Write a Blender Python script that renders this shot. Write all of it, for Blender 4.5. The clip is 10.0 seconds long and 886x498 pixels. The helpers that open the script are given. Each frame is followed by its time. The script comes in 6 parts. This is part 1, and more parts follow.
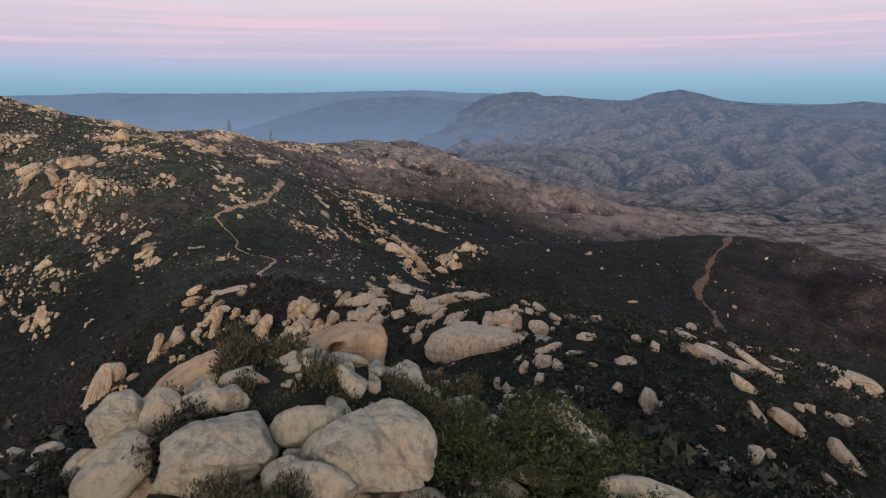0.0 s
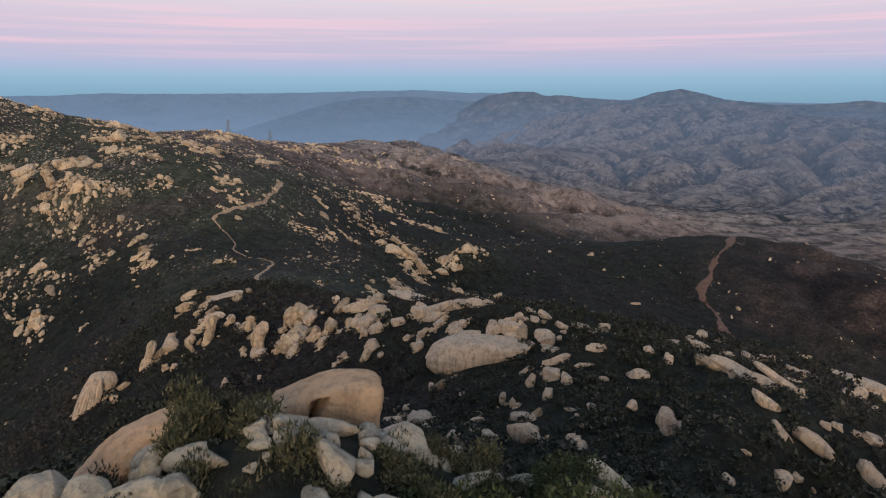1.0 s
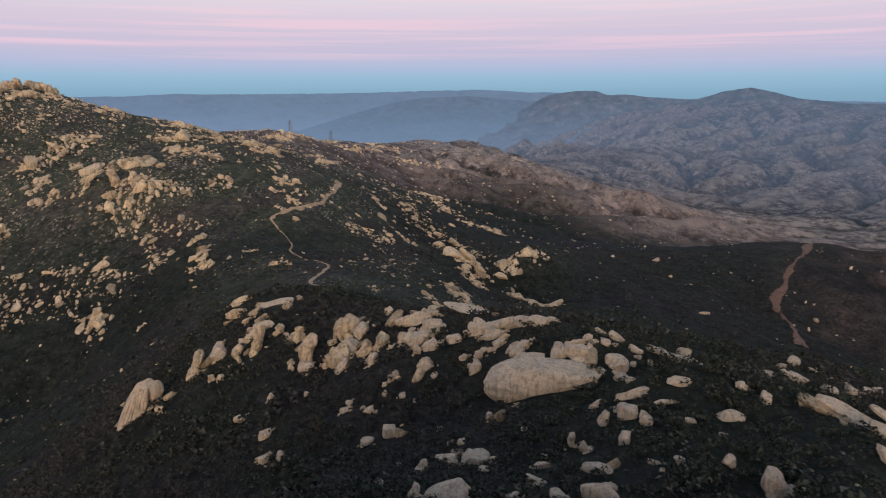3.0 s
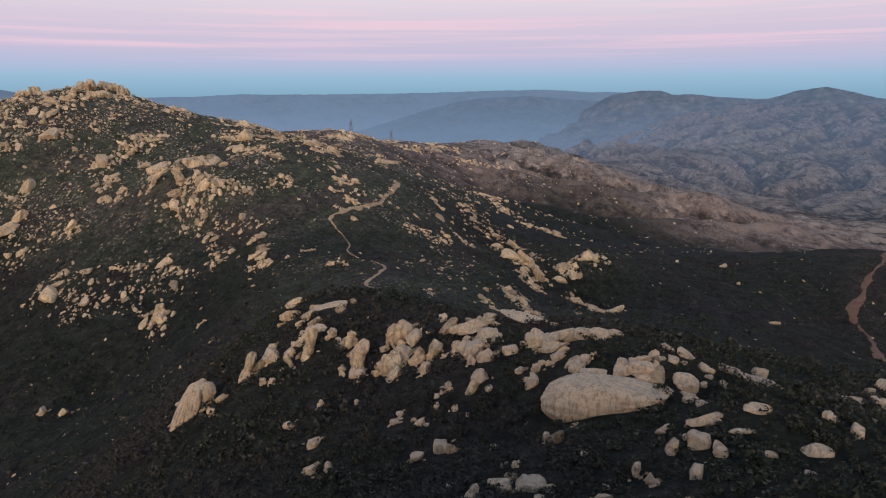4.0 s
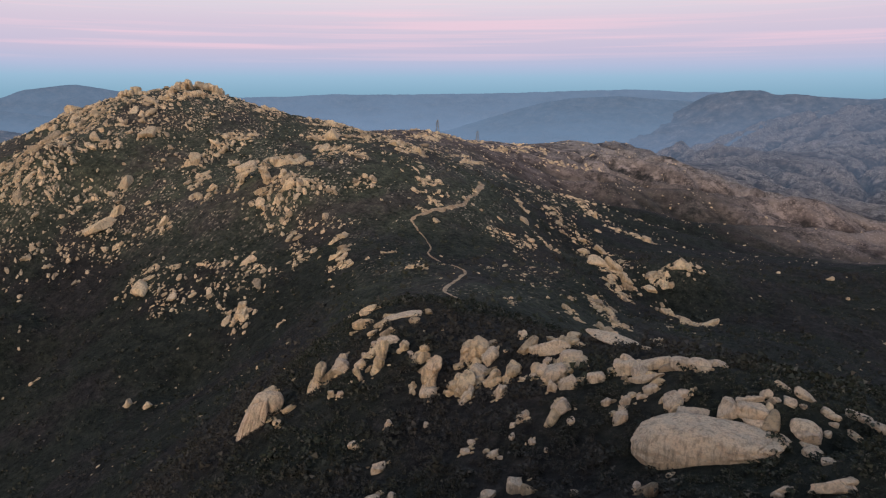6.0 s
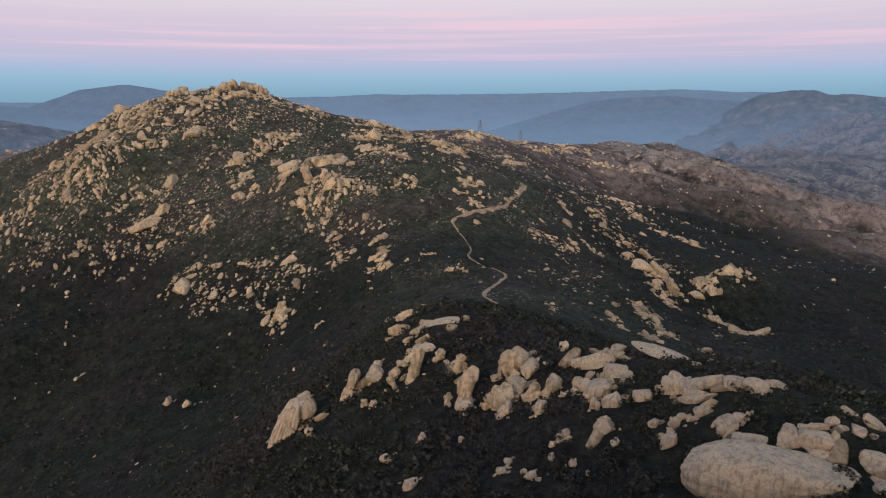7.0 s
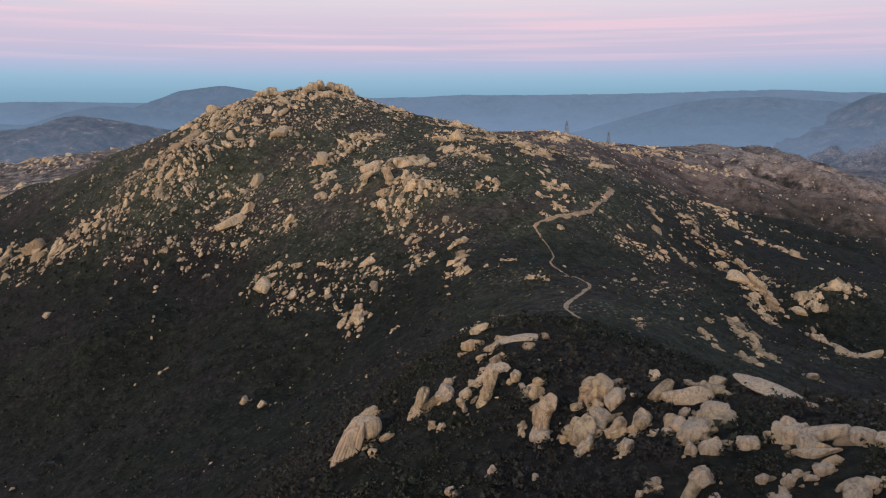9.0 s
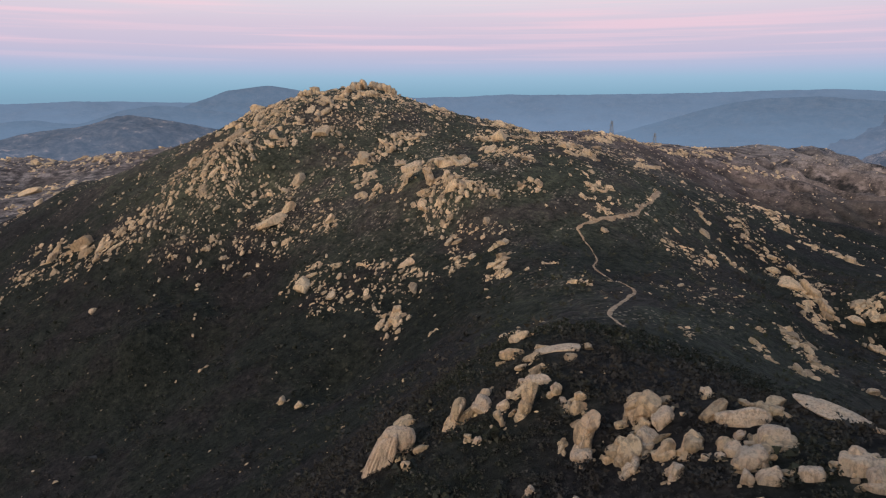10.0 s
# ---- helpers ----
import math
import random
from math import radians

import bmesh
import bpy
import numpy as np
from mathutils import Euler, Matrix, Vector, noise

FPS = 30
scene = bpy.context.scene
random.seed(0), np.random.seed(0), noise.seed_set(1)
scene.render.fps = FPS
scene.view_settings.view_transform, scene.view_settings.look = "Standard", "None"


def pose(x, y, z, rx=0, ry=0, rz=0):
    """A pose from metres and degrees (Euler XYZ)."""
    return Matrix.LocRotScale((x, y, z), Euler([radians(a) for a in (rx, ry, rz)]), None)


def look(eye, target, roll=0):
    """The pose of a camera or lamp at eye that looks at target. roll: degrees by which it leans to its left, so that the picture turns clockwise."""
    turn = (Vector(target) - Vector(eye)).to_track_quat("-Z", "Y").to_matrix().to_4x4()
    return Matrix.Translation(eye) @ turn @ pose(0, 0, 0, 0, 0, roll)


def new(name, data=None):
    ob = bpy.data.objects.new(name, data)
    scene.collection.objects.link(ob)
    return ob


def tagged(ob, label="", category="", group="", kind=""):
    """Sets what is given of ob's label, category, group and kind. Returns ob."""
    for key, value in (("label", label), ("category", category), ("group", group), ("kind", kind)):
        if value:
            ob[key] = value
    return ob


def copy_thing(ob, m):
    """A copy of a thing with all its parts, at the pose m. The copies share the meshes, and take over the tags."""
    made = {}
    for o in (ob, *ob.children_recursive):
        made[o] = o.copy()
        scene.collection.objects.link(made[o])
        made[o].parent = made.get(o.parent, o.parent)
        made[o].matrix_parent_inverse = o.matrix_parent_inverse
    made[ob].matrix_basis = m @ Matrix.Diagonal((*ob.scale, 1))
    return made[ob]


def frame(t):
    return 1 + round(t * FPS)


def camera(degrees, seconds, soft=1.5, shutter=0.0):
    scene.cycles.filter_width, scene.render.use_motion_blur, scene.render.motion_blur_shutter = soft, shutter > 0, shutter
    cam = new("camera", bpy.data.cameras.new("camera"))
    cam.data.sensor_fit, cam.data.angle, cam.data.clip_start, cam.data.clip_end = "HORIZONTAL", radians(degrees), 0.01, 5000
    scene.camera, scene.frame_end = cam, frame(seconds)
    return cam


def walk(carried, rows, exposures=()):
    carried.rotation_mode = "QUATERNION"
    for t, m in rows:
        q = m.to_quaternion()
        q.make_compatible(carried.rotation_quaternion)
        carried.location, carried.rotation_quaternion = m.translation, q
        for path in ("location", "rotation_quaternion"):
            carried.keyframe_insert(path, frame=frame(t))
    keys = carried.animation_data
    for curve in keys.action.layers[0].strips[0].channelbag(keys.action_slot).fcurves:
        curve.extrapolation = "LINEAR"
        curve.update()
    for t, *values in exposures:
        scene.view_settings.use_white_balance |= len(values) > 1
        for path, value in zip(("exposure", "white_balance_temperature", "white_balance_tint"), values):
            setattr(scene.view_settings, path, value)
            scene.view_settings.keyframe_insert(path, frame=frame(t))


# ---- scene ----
cam = camera(63.5, 10.0, soft=1.2, shutter=0.35)

# seconds, eye, yaw to the left, pitch, roll
ROWS = [
    (0.0, 0.0, 0.0, 0.0, 0.0, -11.70, 0.17), (0.5, -0.23, 3.99, -0.11, 0.01, -11.70, 0.13),
    (1.0, -0.42, 8.00, -0.16, 0.01, -11.71, 0.08), (1.5, -0.55, 12.09, -0.22, 0.0, -11.73, 0.05),
    (2.0, -0.71, 16.16, -0.28, 0.07, -11.73, 0.01), (2.25, -0.83, 18.17, -0.31, 0.62, -11.73, -0.02),
    (2.5, -0.96, 20.19, -0.35, 1.93, -11.73, -0.04), (2.7, -1.04, 21.82, -0.37, 3.08, -11.73, -0.05),
    (3.8, -1.44, 30.78, -0.48, 8.78, -11.72, -0.09), (4.0, -1.51, 32.39, -0.50, 9.54, -11.72, -0.10),
    (4.5, -1.75, 36.27, -0.56, 11.29, -11.73, -0.13), (5.0, -2.14, 40.26, -0.60, 13.00, -11.72, -0.10),
    (5.5, -2.68, 44.19, -0.67, 14.72, -11.71, -0.07), (7.0, -4.77, 55.92, -0.78, 19.83, -11.71, -0.02),
    (7.5, -5.67, 59.89, -0.82, 21.53, -11.69, 0.0), (8.0, -6.69, 63.82, -0.92, 23.22, -11.65, -0.01),
    (8.5, -7.87, 67.63, -1.00, 24.90, -11.64, 0.01), (9.0, -9.08, 71.36, -1.00, 26.58, -11.66, 0.02),
    (9.5, -10.46, 75.13, -1.05, 28.26, -11.68, 0.03), (10.0, -12.08, 79.07, -1.25, 29.96, -11.68, 0.03),
]


def aim(x, y, z, yaw, pitch, roll):
    a, b = radians(yaw), radians(pitch)
    ahead = Vector((-math.sin(a) * math.cos(b), math.cos(a) * math.cos(b), math.sin(b)))
    return look(Vector((x, y, z)), Vector((x, y, z)) + 2 * ahead, roll)


walk(cam, [(t, aim(*row)) for t, *row in ROWS])

# ---- dusk sky: earth shadow at the horizon, rose belt above it, afterglow behind the camera ----
world = bpy.data.worlds.new("dusk_sky")
scene.world = world
world.use_nodes = True


def ramp(nt, stops, x=0, y=0, interpolation="LINEAR"):
    n = nt.nodes.new("ShaderNodeValToRGB")
    n.location = (x, y)
    n.color_ramp.interpolation = interpolation
    e = n.color_ramp.elements
    while len(e) > 1:
        e.remove(e[-1])
    e[0].position, e[0].color = stops[0][0], (*stops[0][1], 1)
    for pos, col in stops[1:]:
        k = e.new(pos)
        k.color = (*col, 1)
    return n


def math_node(nt, op, a, b=None, clamp=False):
    n = nt.nodes.new("ShaderNodeMath")
    n.operation, n.use_clamp = op, clamp
    for slot, v in ((0, a), (1, b)):
        if v is None:
            continue
        if isinstance(v, (int, float)):
            n.inputs[slot].default_value = v
        else:
            nt.links.new(v, n.inputs[slot])
    return n.outputs[0]


def mix_rgb(nt, f, a, b, blend="MIX"):
    n = nt.nodes.new("ShaderNodeMix")
    n.data_type, n.blend_type = "RGBA", blend
    for slot, v in ((0, f), (6, a), (7, b)):
        if isinstance(v, (int, float)):
            n.inputs[slot].default_value = v
        elif isinstance(v, tuple):
            n.inputs[slot].default_value = (*v, 1)
        else:
            nt.links.new(v, n.inputs[slot])
    return n.outputs[2]


def build_world():
    nt = world.node_tree
    nt.nodes.clear()
    tc = nt.nodes.new("ShaderNodeTexCoord")
    sep = nt.nodes.new("ShaderNodeSeparateXYZ")
    nt.links.new(tc.outputs["Generated"], sep.inputs[0])
    up = math_node(nt, "MULTIPLY", sep.outputs[2], 1.0, True)
    belt = ramp(nt, [(0.0, (0.175, 0.30, 0.41)), (0.012, (0.195, 0.335, 0.45)), (0.030, (0.25, 0.39, 0.52)),
                     (0.045, (0.35, 0.40, 0.55)), (0.065, (0.45, 0.415, 0.54)), (0.10, (0.53, 0.46, 0.555)),
                     (0.14, (0.60, 0.56, 0.61)), (0.20, (0.53, 0.53, 0.57)), (0.40, (0.38, 0.46, 0.58)),
                     (1.0, (0.25, 0.34, 0.50))])
    nt.links.new(up, belt.inputs[0])
    # long thin cloud streaks
    m = nt.nodes.new("ShaderNodeMapping")
    m.inputs["Scale"].default_value = (1.5, 1.5, 80)
    m.inputs["Rotation"].default_value = (radians(0.7), 0, 0)
    nt.links.new(tc.outputs["Generated"], m.inputs[0])
    n1 = nt.nodes.new("ShaderNodeTexNoise")
    n1.inputs["Scale"].default_value, n1.inputs["Detail"].default_value = 1.5, 5
    nt.links.new(m.outputs[0], n1.inputs["Vector"])
    streak = ramp(nt, [(0.48, (0, 0, 0)), (0.66, (1, 1, 1))])
    nt.links.new(n1.outputs[0], streak.inputs[0])
    band = ramp(nt, [(0.045, (0, 0, 0)), (0.07, (1, 1, 1)), (0.16, (0.8, 0.8, 0.8)), (0.3, (0.1, 0.1, 0.1))])
    nt.links.new(up, band.inputs[0])
    f = math_node(nt, "MULTIPLY", streak.outputs[0], band.outputs[0])
    col = mix_rgb(nt, math_node(nt, "MULTIPLY", f, 0.5), belt.outputs[0], (0.76, 0.50, 0.57))
    # afterglow round the set sun, behind and to the left
    sx, sy = math.sin(radians(SUN_AZ)), math.cos(radians(SUN_AZ))
    dot = math_node(nt, "ADD", math_node(nt, "MULTIPLY", sep.outputs[0], sx), math_node(nt, "MULTIPLY", sep.outputs[1], sy))
    glow = math_node(nt, "POWER", math_node(nt, "MAXIMUM", dot, 0.0), 2.0)
    low = ramp(nt, [(0.0, (1, 1, 1)), (0.25, (0.5, 0.5, 0.5)), (0.7, (0, 0, 0))])
    nt.links.new(up, low.inputs[0])
    g = math_node(nt, "MULTIPLY", glow, low.outputs[0])
    col = mix_rgb(nt, g, col, (1.35, 0.98, 0.70))
    below = math_node(nt, "GREATER_THAN", sep.outputs[2], -0.02)
    col = mix_rgb(nt, below, (0.06, 0.07, 0.09), col)
    bg = nt.nodes.new("ShaderNodeBackground")
    bg.inputs["Strength"].default_value = 1.0
    nt.links.new(col, bg.inputs["Color"])
    out = nt.nodes.new("ShaderNodeOutputWorld")
    nt.links.new(bg.outputs[0], out.inputs[0])


SUN_AZ, SUN_EL = 182.0, 16.0  # clockwise from +y
build_world()
sun = new("sun", bpy.data.lights.new("sun", "SUN"))
sun.data.energy, sun.data.angle, sun.data.color = 1.45, radians(22), (1.0, 0.81, 0.60)
sd = Vector((math.sin(radians(SUN_AZ)) * math.cos(radians(SUN_EL)), math.cos(radians(SUN_AZ)) * math.cos(radians(SUN_EL)), math.sin(radians(SUN_EL))))
sun.matrix_world = look(sd * 200, (0, 0, 0))
scene.view_settings.exposure = 0.36


# ---- land form ----
# crest and gully lines of the land, x, y, z in metres from the start of the flight
SUMMIT_RIDGE = [(-1150, 640, -190), (-960, 700, -115), (-809, 722, -69), (-686, 755, -21), (-650, 765, -8), (-592, 770, 0), (-600, 840, 8), (-629, 895, 17), (-604, 905, 16),
                (-560, 930, 0), (-520, 950, -16), (-470, 1000, -30), (-430, 1120, -58), (-420, 1260, -62), (-412, 1340, -57), (-400, 1395, -66), (-375, 1420, -74), (-340, 1650, -93), (-300, 1950, -114),
                (-260, 2150, -122), (-100, 2250, -140)]
SOUTH_FACE = [(-652, 712, -42), (-595, 742, -8), (-556, 676, -46), (-588, 627, -51), (-536, 632, -75), (-530, 620, -92), (-537, 600, -100), (-587, 534, -131), (-653, 554, -124), (-345, 735, -56),
              (-353, 781, -46), (-292, 746, -46), (-417, 688, -66), (-345, 626, -66), (-351, 612, -80), (-302, 608, -76), (-298, 580, -104), (-386, 512, -139), (-350, 519, -131), (-330, 521, -129),
              (-531, 541, -135), (-505, 483, -170), (-471, 467, -172), (-780, 560, -150), (-900, 480, -230)]
TRAIL_RIDGE = [(-103, 290, -80), (-77, 323, -83), (-100, 350, -89), (-71, 401, -102), (-108, 400, -98), (-111, 449, -105), (-142, 469, -102), (-133, 516, -114), (-175, 590, -105),
               (-190, 640, -88), (-189, 664, -84), (-160, 749, -90), (-138, 778, -109), (-250, 860, -66), (-218, 518, -110), (-205, 507, -109)]
OUTCROP_SPUR = [(30, 172, -60), (32, 162, -54), (22, 180, -58), (17, 160, -60), (7, 193, -57), (-2, 230, -64), (-23, 218, -66), (-24, 204, -67), (-40, 228, -69), (-48, 224, -74), (-58, 222, -77), (-80, 265, -73), (-79, 238, -78),
                (-61, 189, -86), (-100, 238, -89), (-118, 229, -98), (-124, 236, -102)]
NEAR_SPUR = [(-14, 36, -16.9), (-11.5, 39, -17.2), (-15.5, 31, -16.9), (-9, 26, -15.4), (-8, 36, -16.2), (-12, 22, -16.0), (-18.5, 33.5, -19.2), (0, -60, -21), (0, 0, -17), (-3, 26, -15.4), (-3, 40, -16.6), (-13, 32, -17.0), (8, 32, -18.2), (-24, 40, -22.6), (-12, 17, -17.2), (10, 17, -18.6), (-14, 48, -22.6), (20, 38, -23),
             (2, 60, -30), (4, 80, -40), (12, 103, -49), (2, 112, -52), (2, 130, -59), (-3, 153, -64), (-7, 182, -68), (-26, 171, -75.5), (-30, 105, -52), (-28, 63, -30), (18, 66, -36), (20, 135, -55)]
EAST_SHOULDER = [(31, 119, -51), (35, 112, -50), (44, 104, -51), (49, 101, -54), (61, 121, -53), (36, 135, -53), (76, 185, -66), (70, 209, -69), (102, 207, -77), (107, 191, -80), (130, 243, -91), (134, 236, -93),
                 (90, 110, -66), (60, 60, -48), (180, 200, -118), (280, 160, -160)]
WEST_HOLLOW = [(-60, 100, -75), (-130, 150, -125), (-200, 250, -165), (-281, 320, -194), (-309, 391, -187), (-297, 394, -186), (-324, 417, -174), (-285, 415, -184), (-289, 455, -154), (-282, 475, -148), (-232, 445, -142),
               (-402, 415, -196), (-446, 446, -201), (-451, 393, -228), (-491, 429, -185), (-467, 489, -173), (-600, 330, -270), (-400, 200, -270), (-200, 60, -170), (-900, 200, -330), (-1000, 900, -230)]
WEST_RIDGE = [(-2300, 1000, -190), (-2066, 1101, -168), (-1984, 1154, -149), (-1898, 1203, -142), (-1814, 1242, -154), (-1728, 1283, -138), (-1639, 1320, -126), (-1558, 1344, -118), (-1480, 1420, -130), (-1300, 1500, -220), (-1341, 955, -172), (-1308, 807, -206), (-1645, 1030, -196), (-1361, 701, -216), (-1900, 1600, -300)]
EAST_HOLLOW = [(-20, 300, -92), (20, 380, -125), (-24, 522, -139), (-29, 553, -143), (14, 650, -174), (31, 639, -175), (22, 690, -146), (26, 765, -152), (-49, 730, -154), (-72, 772, -163), (-40, 900, -172),
               (-41, 552, -130), (72, 521, -152), (157, 647, -180), (160, 380, -160), (247, 696, -201), (280, 742, -186), (175, 1036, -204), (60, 1000, -196), (-60, 1100, -168), (-162, 1300, -165)]
FIRE_HILL = [(385, 928, -178), (332, 927, -176), (301, 947, -183), (444, 867, -177), (463, 725, -188), (300, 800, -172), (405, 850, -180), (236, 1104, -220), (560, 960, -222), (600, 740, -248), (760, 740, -295), (420, 600, -240), (330, 560, -232), (900, 700, -315), (700, 500, -310), (480, 1150, -270)]
VALLEY_SPUR = [(-56, 2099, -160), (71, 1949, -187), (164, 1792, -203), (287, 1676, -223), (379, 1503, -237), (443, 1360, -245), (111, 1446, -216), (209, 1334, -226), (20, 1600, -188), (214, 1232, -234), (326, 1207, -234)]
VALLEY_FLOOR = [(-162, 1450, -178), (250, 3300, -335), (-100, 3000, -330), (-115, 4118, -320), (125, 2397, -224), (287, 2181, -270), (525, 2085, -308), (726, 1949, -326), (963, 1956, -327), (1210, 1932, -315), (651, 1570, -305), (784, 1395, -299), (907, 1379, -284)]
FOOTHILLS = [(804, 2577, -245), (582, 2483, -291), (923, 2323, -297), (1146, 2664, -249), (1236, 2344, -271), (1468, 2443, -252), (492, 2909, -200), (287, 2685, -230), (225, 2992, -191), (117, 3248, -182), (690, 2868, -235), (1015, 2770, -227), (598, 3550, -156), (744, 3215, -188), (1039, 3551, -117), (1196, 3289, -149), (1277, 2989, -182), (1557, 3190, -135), (1708, 3055, -148), (1746, 2800, -179), (2008, 2867, -157), (1642, 2268, -248), (1339, 1870, -309)]
ROCKY_RANGE = [(230, 4394, -208), (256, 4893, -349), (460, 4376, -147), (512, 4873, -281), (726, 4340, -78), (809, 4833, -204), (915, 4304, -51), (1019, 4793, -174), (1131, 4252, -36), (1260, 4735, -157), (1345, 4189, -9), (1498, 4665, -127), (1548, 4119, -32), (1724, 4587, -153), (1762, 4032, -62), (1962, 4490, -187), (1943, 3948, -98), (2163, 4397, -226), (2286, 3760, -113), (2546, 4187, -243), (2648, 3514, -116), (2949, 3913, -247)]
OUTER_LAND = [(-900, 3000, -330), (-1300, 2300, -330), (-2500, 3500, -330), (-3000, 1500, -330), (-800, 4600, -330), (2000, 400, -380), (2300, 1300, -380), (600, -900, -300), (-900, -700, -330), (4500, 2000, -250), (-4000, -2000, -330), (3000, -3000, -330)]
LAND = np.array([p for line in (SUMMIT_RIDGE, SOUTH_FACE, TRAIL_RIDGE, OUTCROP_SPUR, NEAR_SPUR, EAST_SHOULDER, WEST_HOLLOW, WEST_RIDGE, EAST_HOLLOW, FIRE_HILL, VALLEY_SPUR, VALLEY_FLOOR, FOOTHILLS, ROCKY_RANGE, OUTER_LAND) for p in line], float)


def surface_weights():
    d = np.hypot(LAND[:, None, 0] - LAND[None, :, 0], LAND[:, None, 1] - LAND[None, :, 1])
    n = len(LAND)
    a = np.zeros((n + 3, n + 3))
    a[:n, :n] = np.sqrt(d * d + 36.0) + np.eye(n) * 1.0
    a[:n, n], a[:n, n + 1:n + 3] = 1, LAND[:, :2] / 1000
    a[n:, :n] = a[:n, n:].T
    return np.linalg.solve(a, np.r_[LAND[:, 2], 0, 0, 0])


WEIGHTS = surface_weights()
rng = np.random.default_rng(7)
PERM = rng.permutation(512)
GRAD = rng.normal(size=(512, 2))
GRAD /= np.linalg.norm(GRAD, axis=1, keepdims=True)


def grad_noise(x, y):
    """Smooth noise of unit cell size, about -0.7 to 0.7."""
    xi, yi = np.floor(x).astype(int), np.floor(y).astype(int)
    fx, fy = x - xi, y - yi
    u, v = fx * fx * fx * (fx * (fx * 6 - 15) + 10), fy * fy * fy * (fy * (fy * 6 - 15) + 10)

    def corner(dx, dy):
        g = GRAD[PERM[(PERM[(xi + dx) % 512] + yi + dy) % 512]]
        return g[..., 0] * (fx - dx) + g[..., 1] * (fy - dy)
    a = corner(0, 0) * (1 - u) + corner(1, 0) * u
    b = corner(0, 1) * (1 - u) + corner(1, 1) * u
    return a * (1 - v) + b * v


def fractal(x, y, size, octaves, ridged=False):
    out, amp, total = 0.0, 1.0, 0.0
    for k in range(octaves):
        n = grad_noise(x / size * 2 ** k + 17.3 * k, y / size * 2 ** k - 9.1 * k)
        out = out + amp * ((0.35 - np.abs(n)) if ridged else n)
        total += amp
        amp *= 0.5
    return out / total


def base_height(x, y):
    """Large form of the land at flat arrays x, y."""
    z = np.empty_like(x)
    n = len(LAND)
    for s in range(0, len(x), 20000):
        xs, ys = x[s:s + 20000], y[s:s + 20000]
        d = np.sqrt((xs[:, None] - LAND[:, 0]) ** 2 + (ys[:, None] - LAND[:, 1]) ** 2 + 36.0)
        z[s:s + 20000] = d @ WEIGHTS[:n] + WEIGHTS[n] + (xs * WEIGHTS[n + 1] + ys * WEIGHTS[n + 2]) / 1000
    return z


# ---- the valley, worn by running water ----
STEP, EX0, EY0, ENX, ENY = 20.0, -700.0, 500.0, 190, 226


def blurred(a, radius, times=2):
    for _ in range(times):
        for axis in (0, 1):
            pad = [(radius + 1, radius) if k == axis else (0, 0) for k in (0, 1)]
            c = np.cumsum(np.pad(a, pad, "edge"), axis)
            n = a.shape[axis]
            w = 2 * radius + 1
            a = (np.take(c, range(w, n + w), axis) - np.take(c, range(n), axis)) / w
    return a


def worn_land():
    """Spurs and branching gullies: what streams cut out of the large form, and how much water runs where."""
    gx, gy = np.meshgrid(EX0 + STEP * np.arange(ENX), EY0 + STEP * np.arange(ENY), indexing="ij")
    base = base_height(gx.ravel(), gy.ravel()).reshape(ENX, ENY)
    base = blurred(base, 2)
    z = base + 150 * (fractal(0.45 * gx + 0.12 * gy, 1.25 * gy - 0.25 * gx, 620, 5, True) - 0.1) + 18 * fractal(gx, gy, 110, 4)
    steps = [(-1, -1), (-1, 0), (-1, 1), (0, -1), (0, 1), (1, -1), (1, 0), (1, 1)]
    index = np.arange(ENX * ENY).reshape(ENX, ENY)
    for turn in range(34):
        pad = np.pad(z, 1, constant_values=1e6)
        drop = np.stack([(z - pad[1 + i:1 + i + ENX, 1 + j:1 + j + ENY]) / math.hypot(i, j) for i, j in steps])
        best = drop.argmax(0)
        target = index.copy()
        for k, (i, j) in enumerate(steps):
            hit = (best == k) & (drop[k] > 0)
            target[hit] = index[hit] + i * ENY + j
        flat, to = z.ravel(), target.ravel().tolist()
        order = np.argsort(-flat).tolist()
        area = [1.0] * len(order)
        for i in order:
            if to[i] != i:
                area[to[i]] += area[i]
        water = np.array(area)
        rate = (0.055 * water ** 0.5).tolist()
        new_z = flat.tolist()
        for i in reversed(order):
            if to[i] != i:
                new_z[i] = (new_z[i] + rate[i] * new_z[to[i]]) / (1 + rate[i])
        z = np.array(new_z).reshape(ENX, ENY)
        z = z + 0.10 * (blurred(base, 4) - blurred(z, 4)) + 1.6 * (turn < 26)
        z = z + 0.06 * (blurred(z, 1, 1) - z)
    shape = z - base
    shape = shape - blurred(shape, 17)
    return shape, np.log(water.reshape(ENX, ENY))


def on_grid(grid, x, y):
    u, v = np.clip((x - EX0) / STEP, 0, ENX - 1.001), np.clip((y - EY0) / STEP, 0, ENY - 1.001)
    i, j = u.astype(int), v.astype(int)
    u, v = u - i, v - j
    return grid[i, j] * (1 - u) * (1 - v) + grid[i + 1, j] * u * (1 - v) + grid[i, j + 1] * (1 - u) * v + grid[i + 1, j + 1] * u * v


WORN, WATER = worn_land()


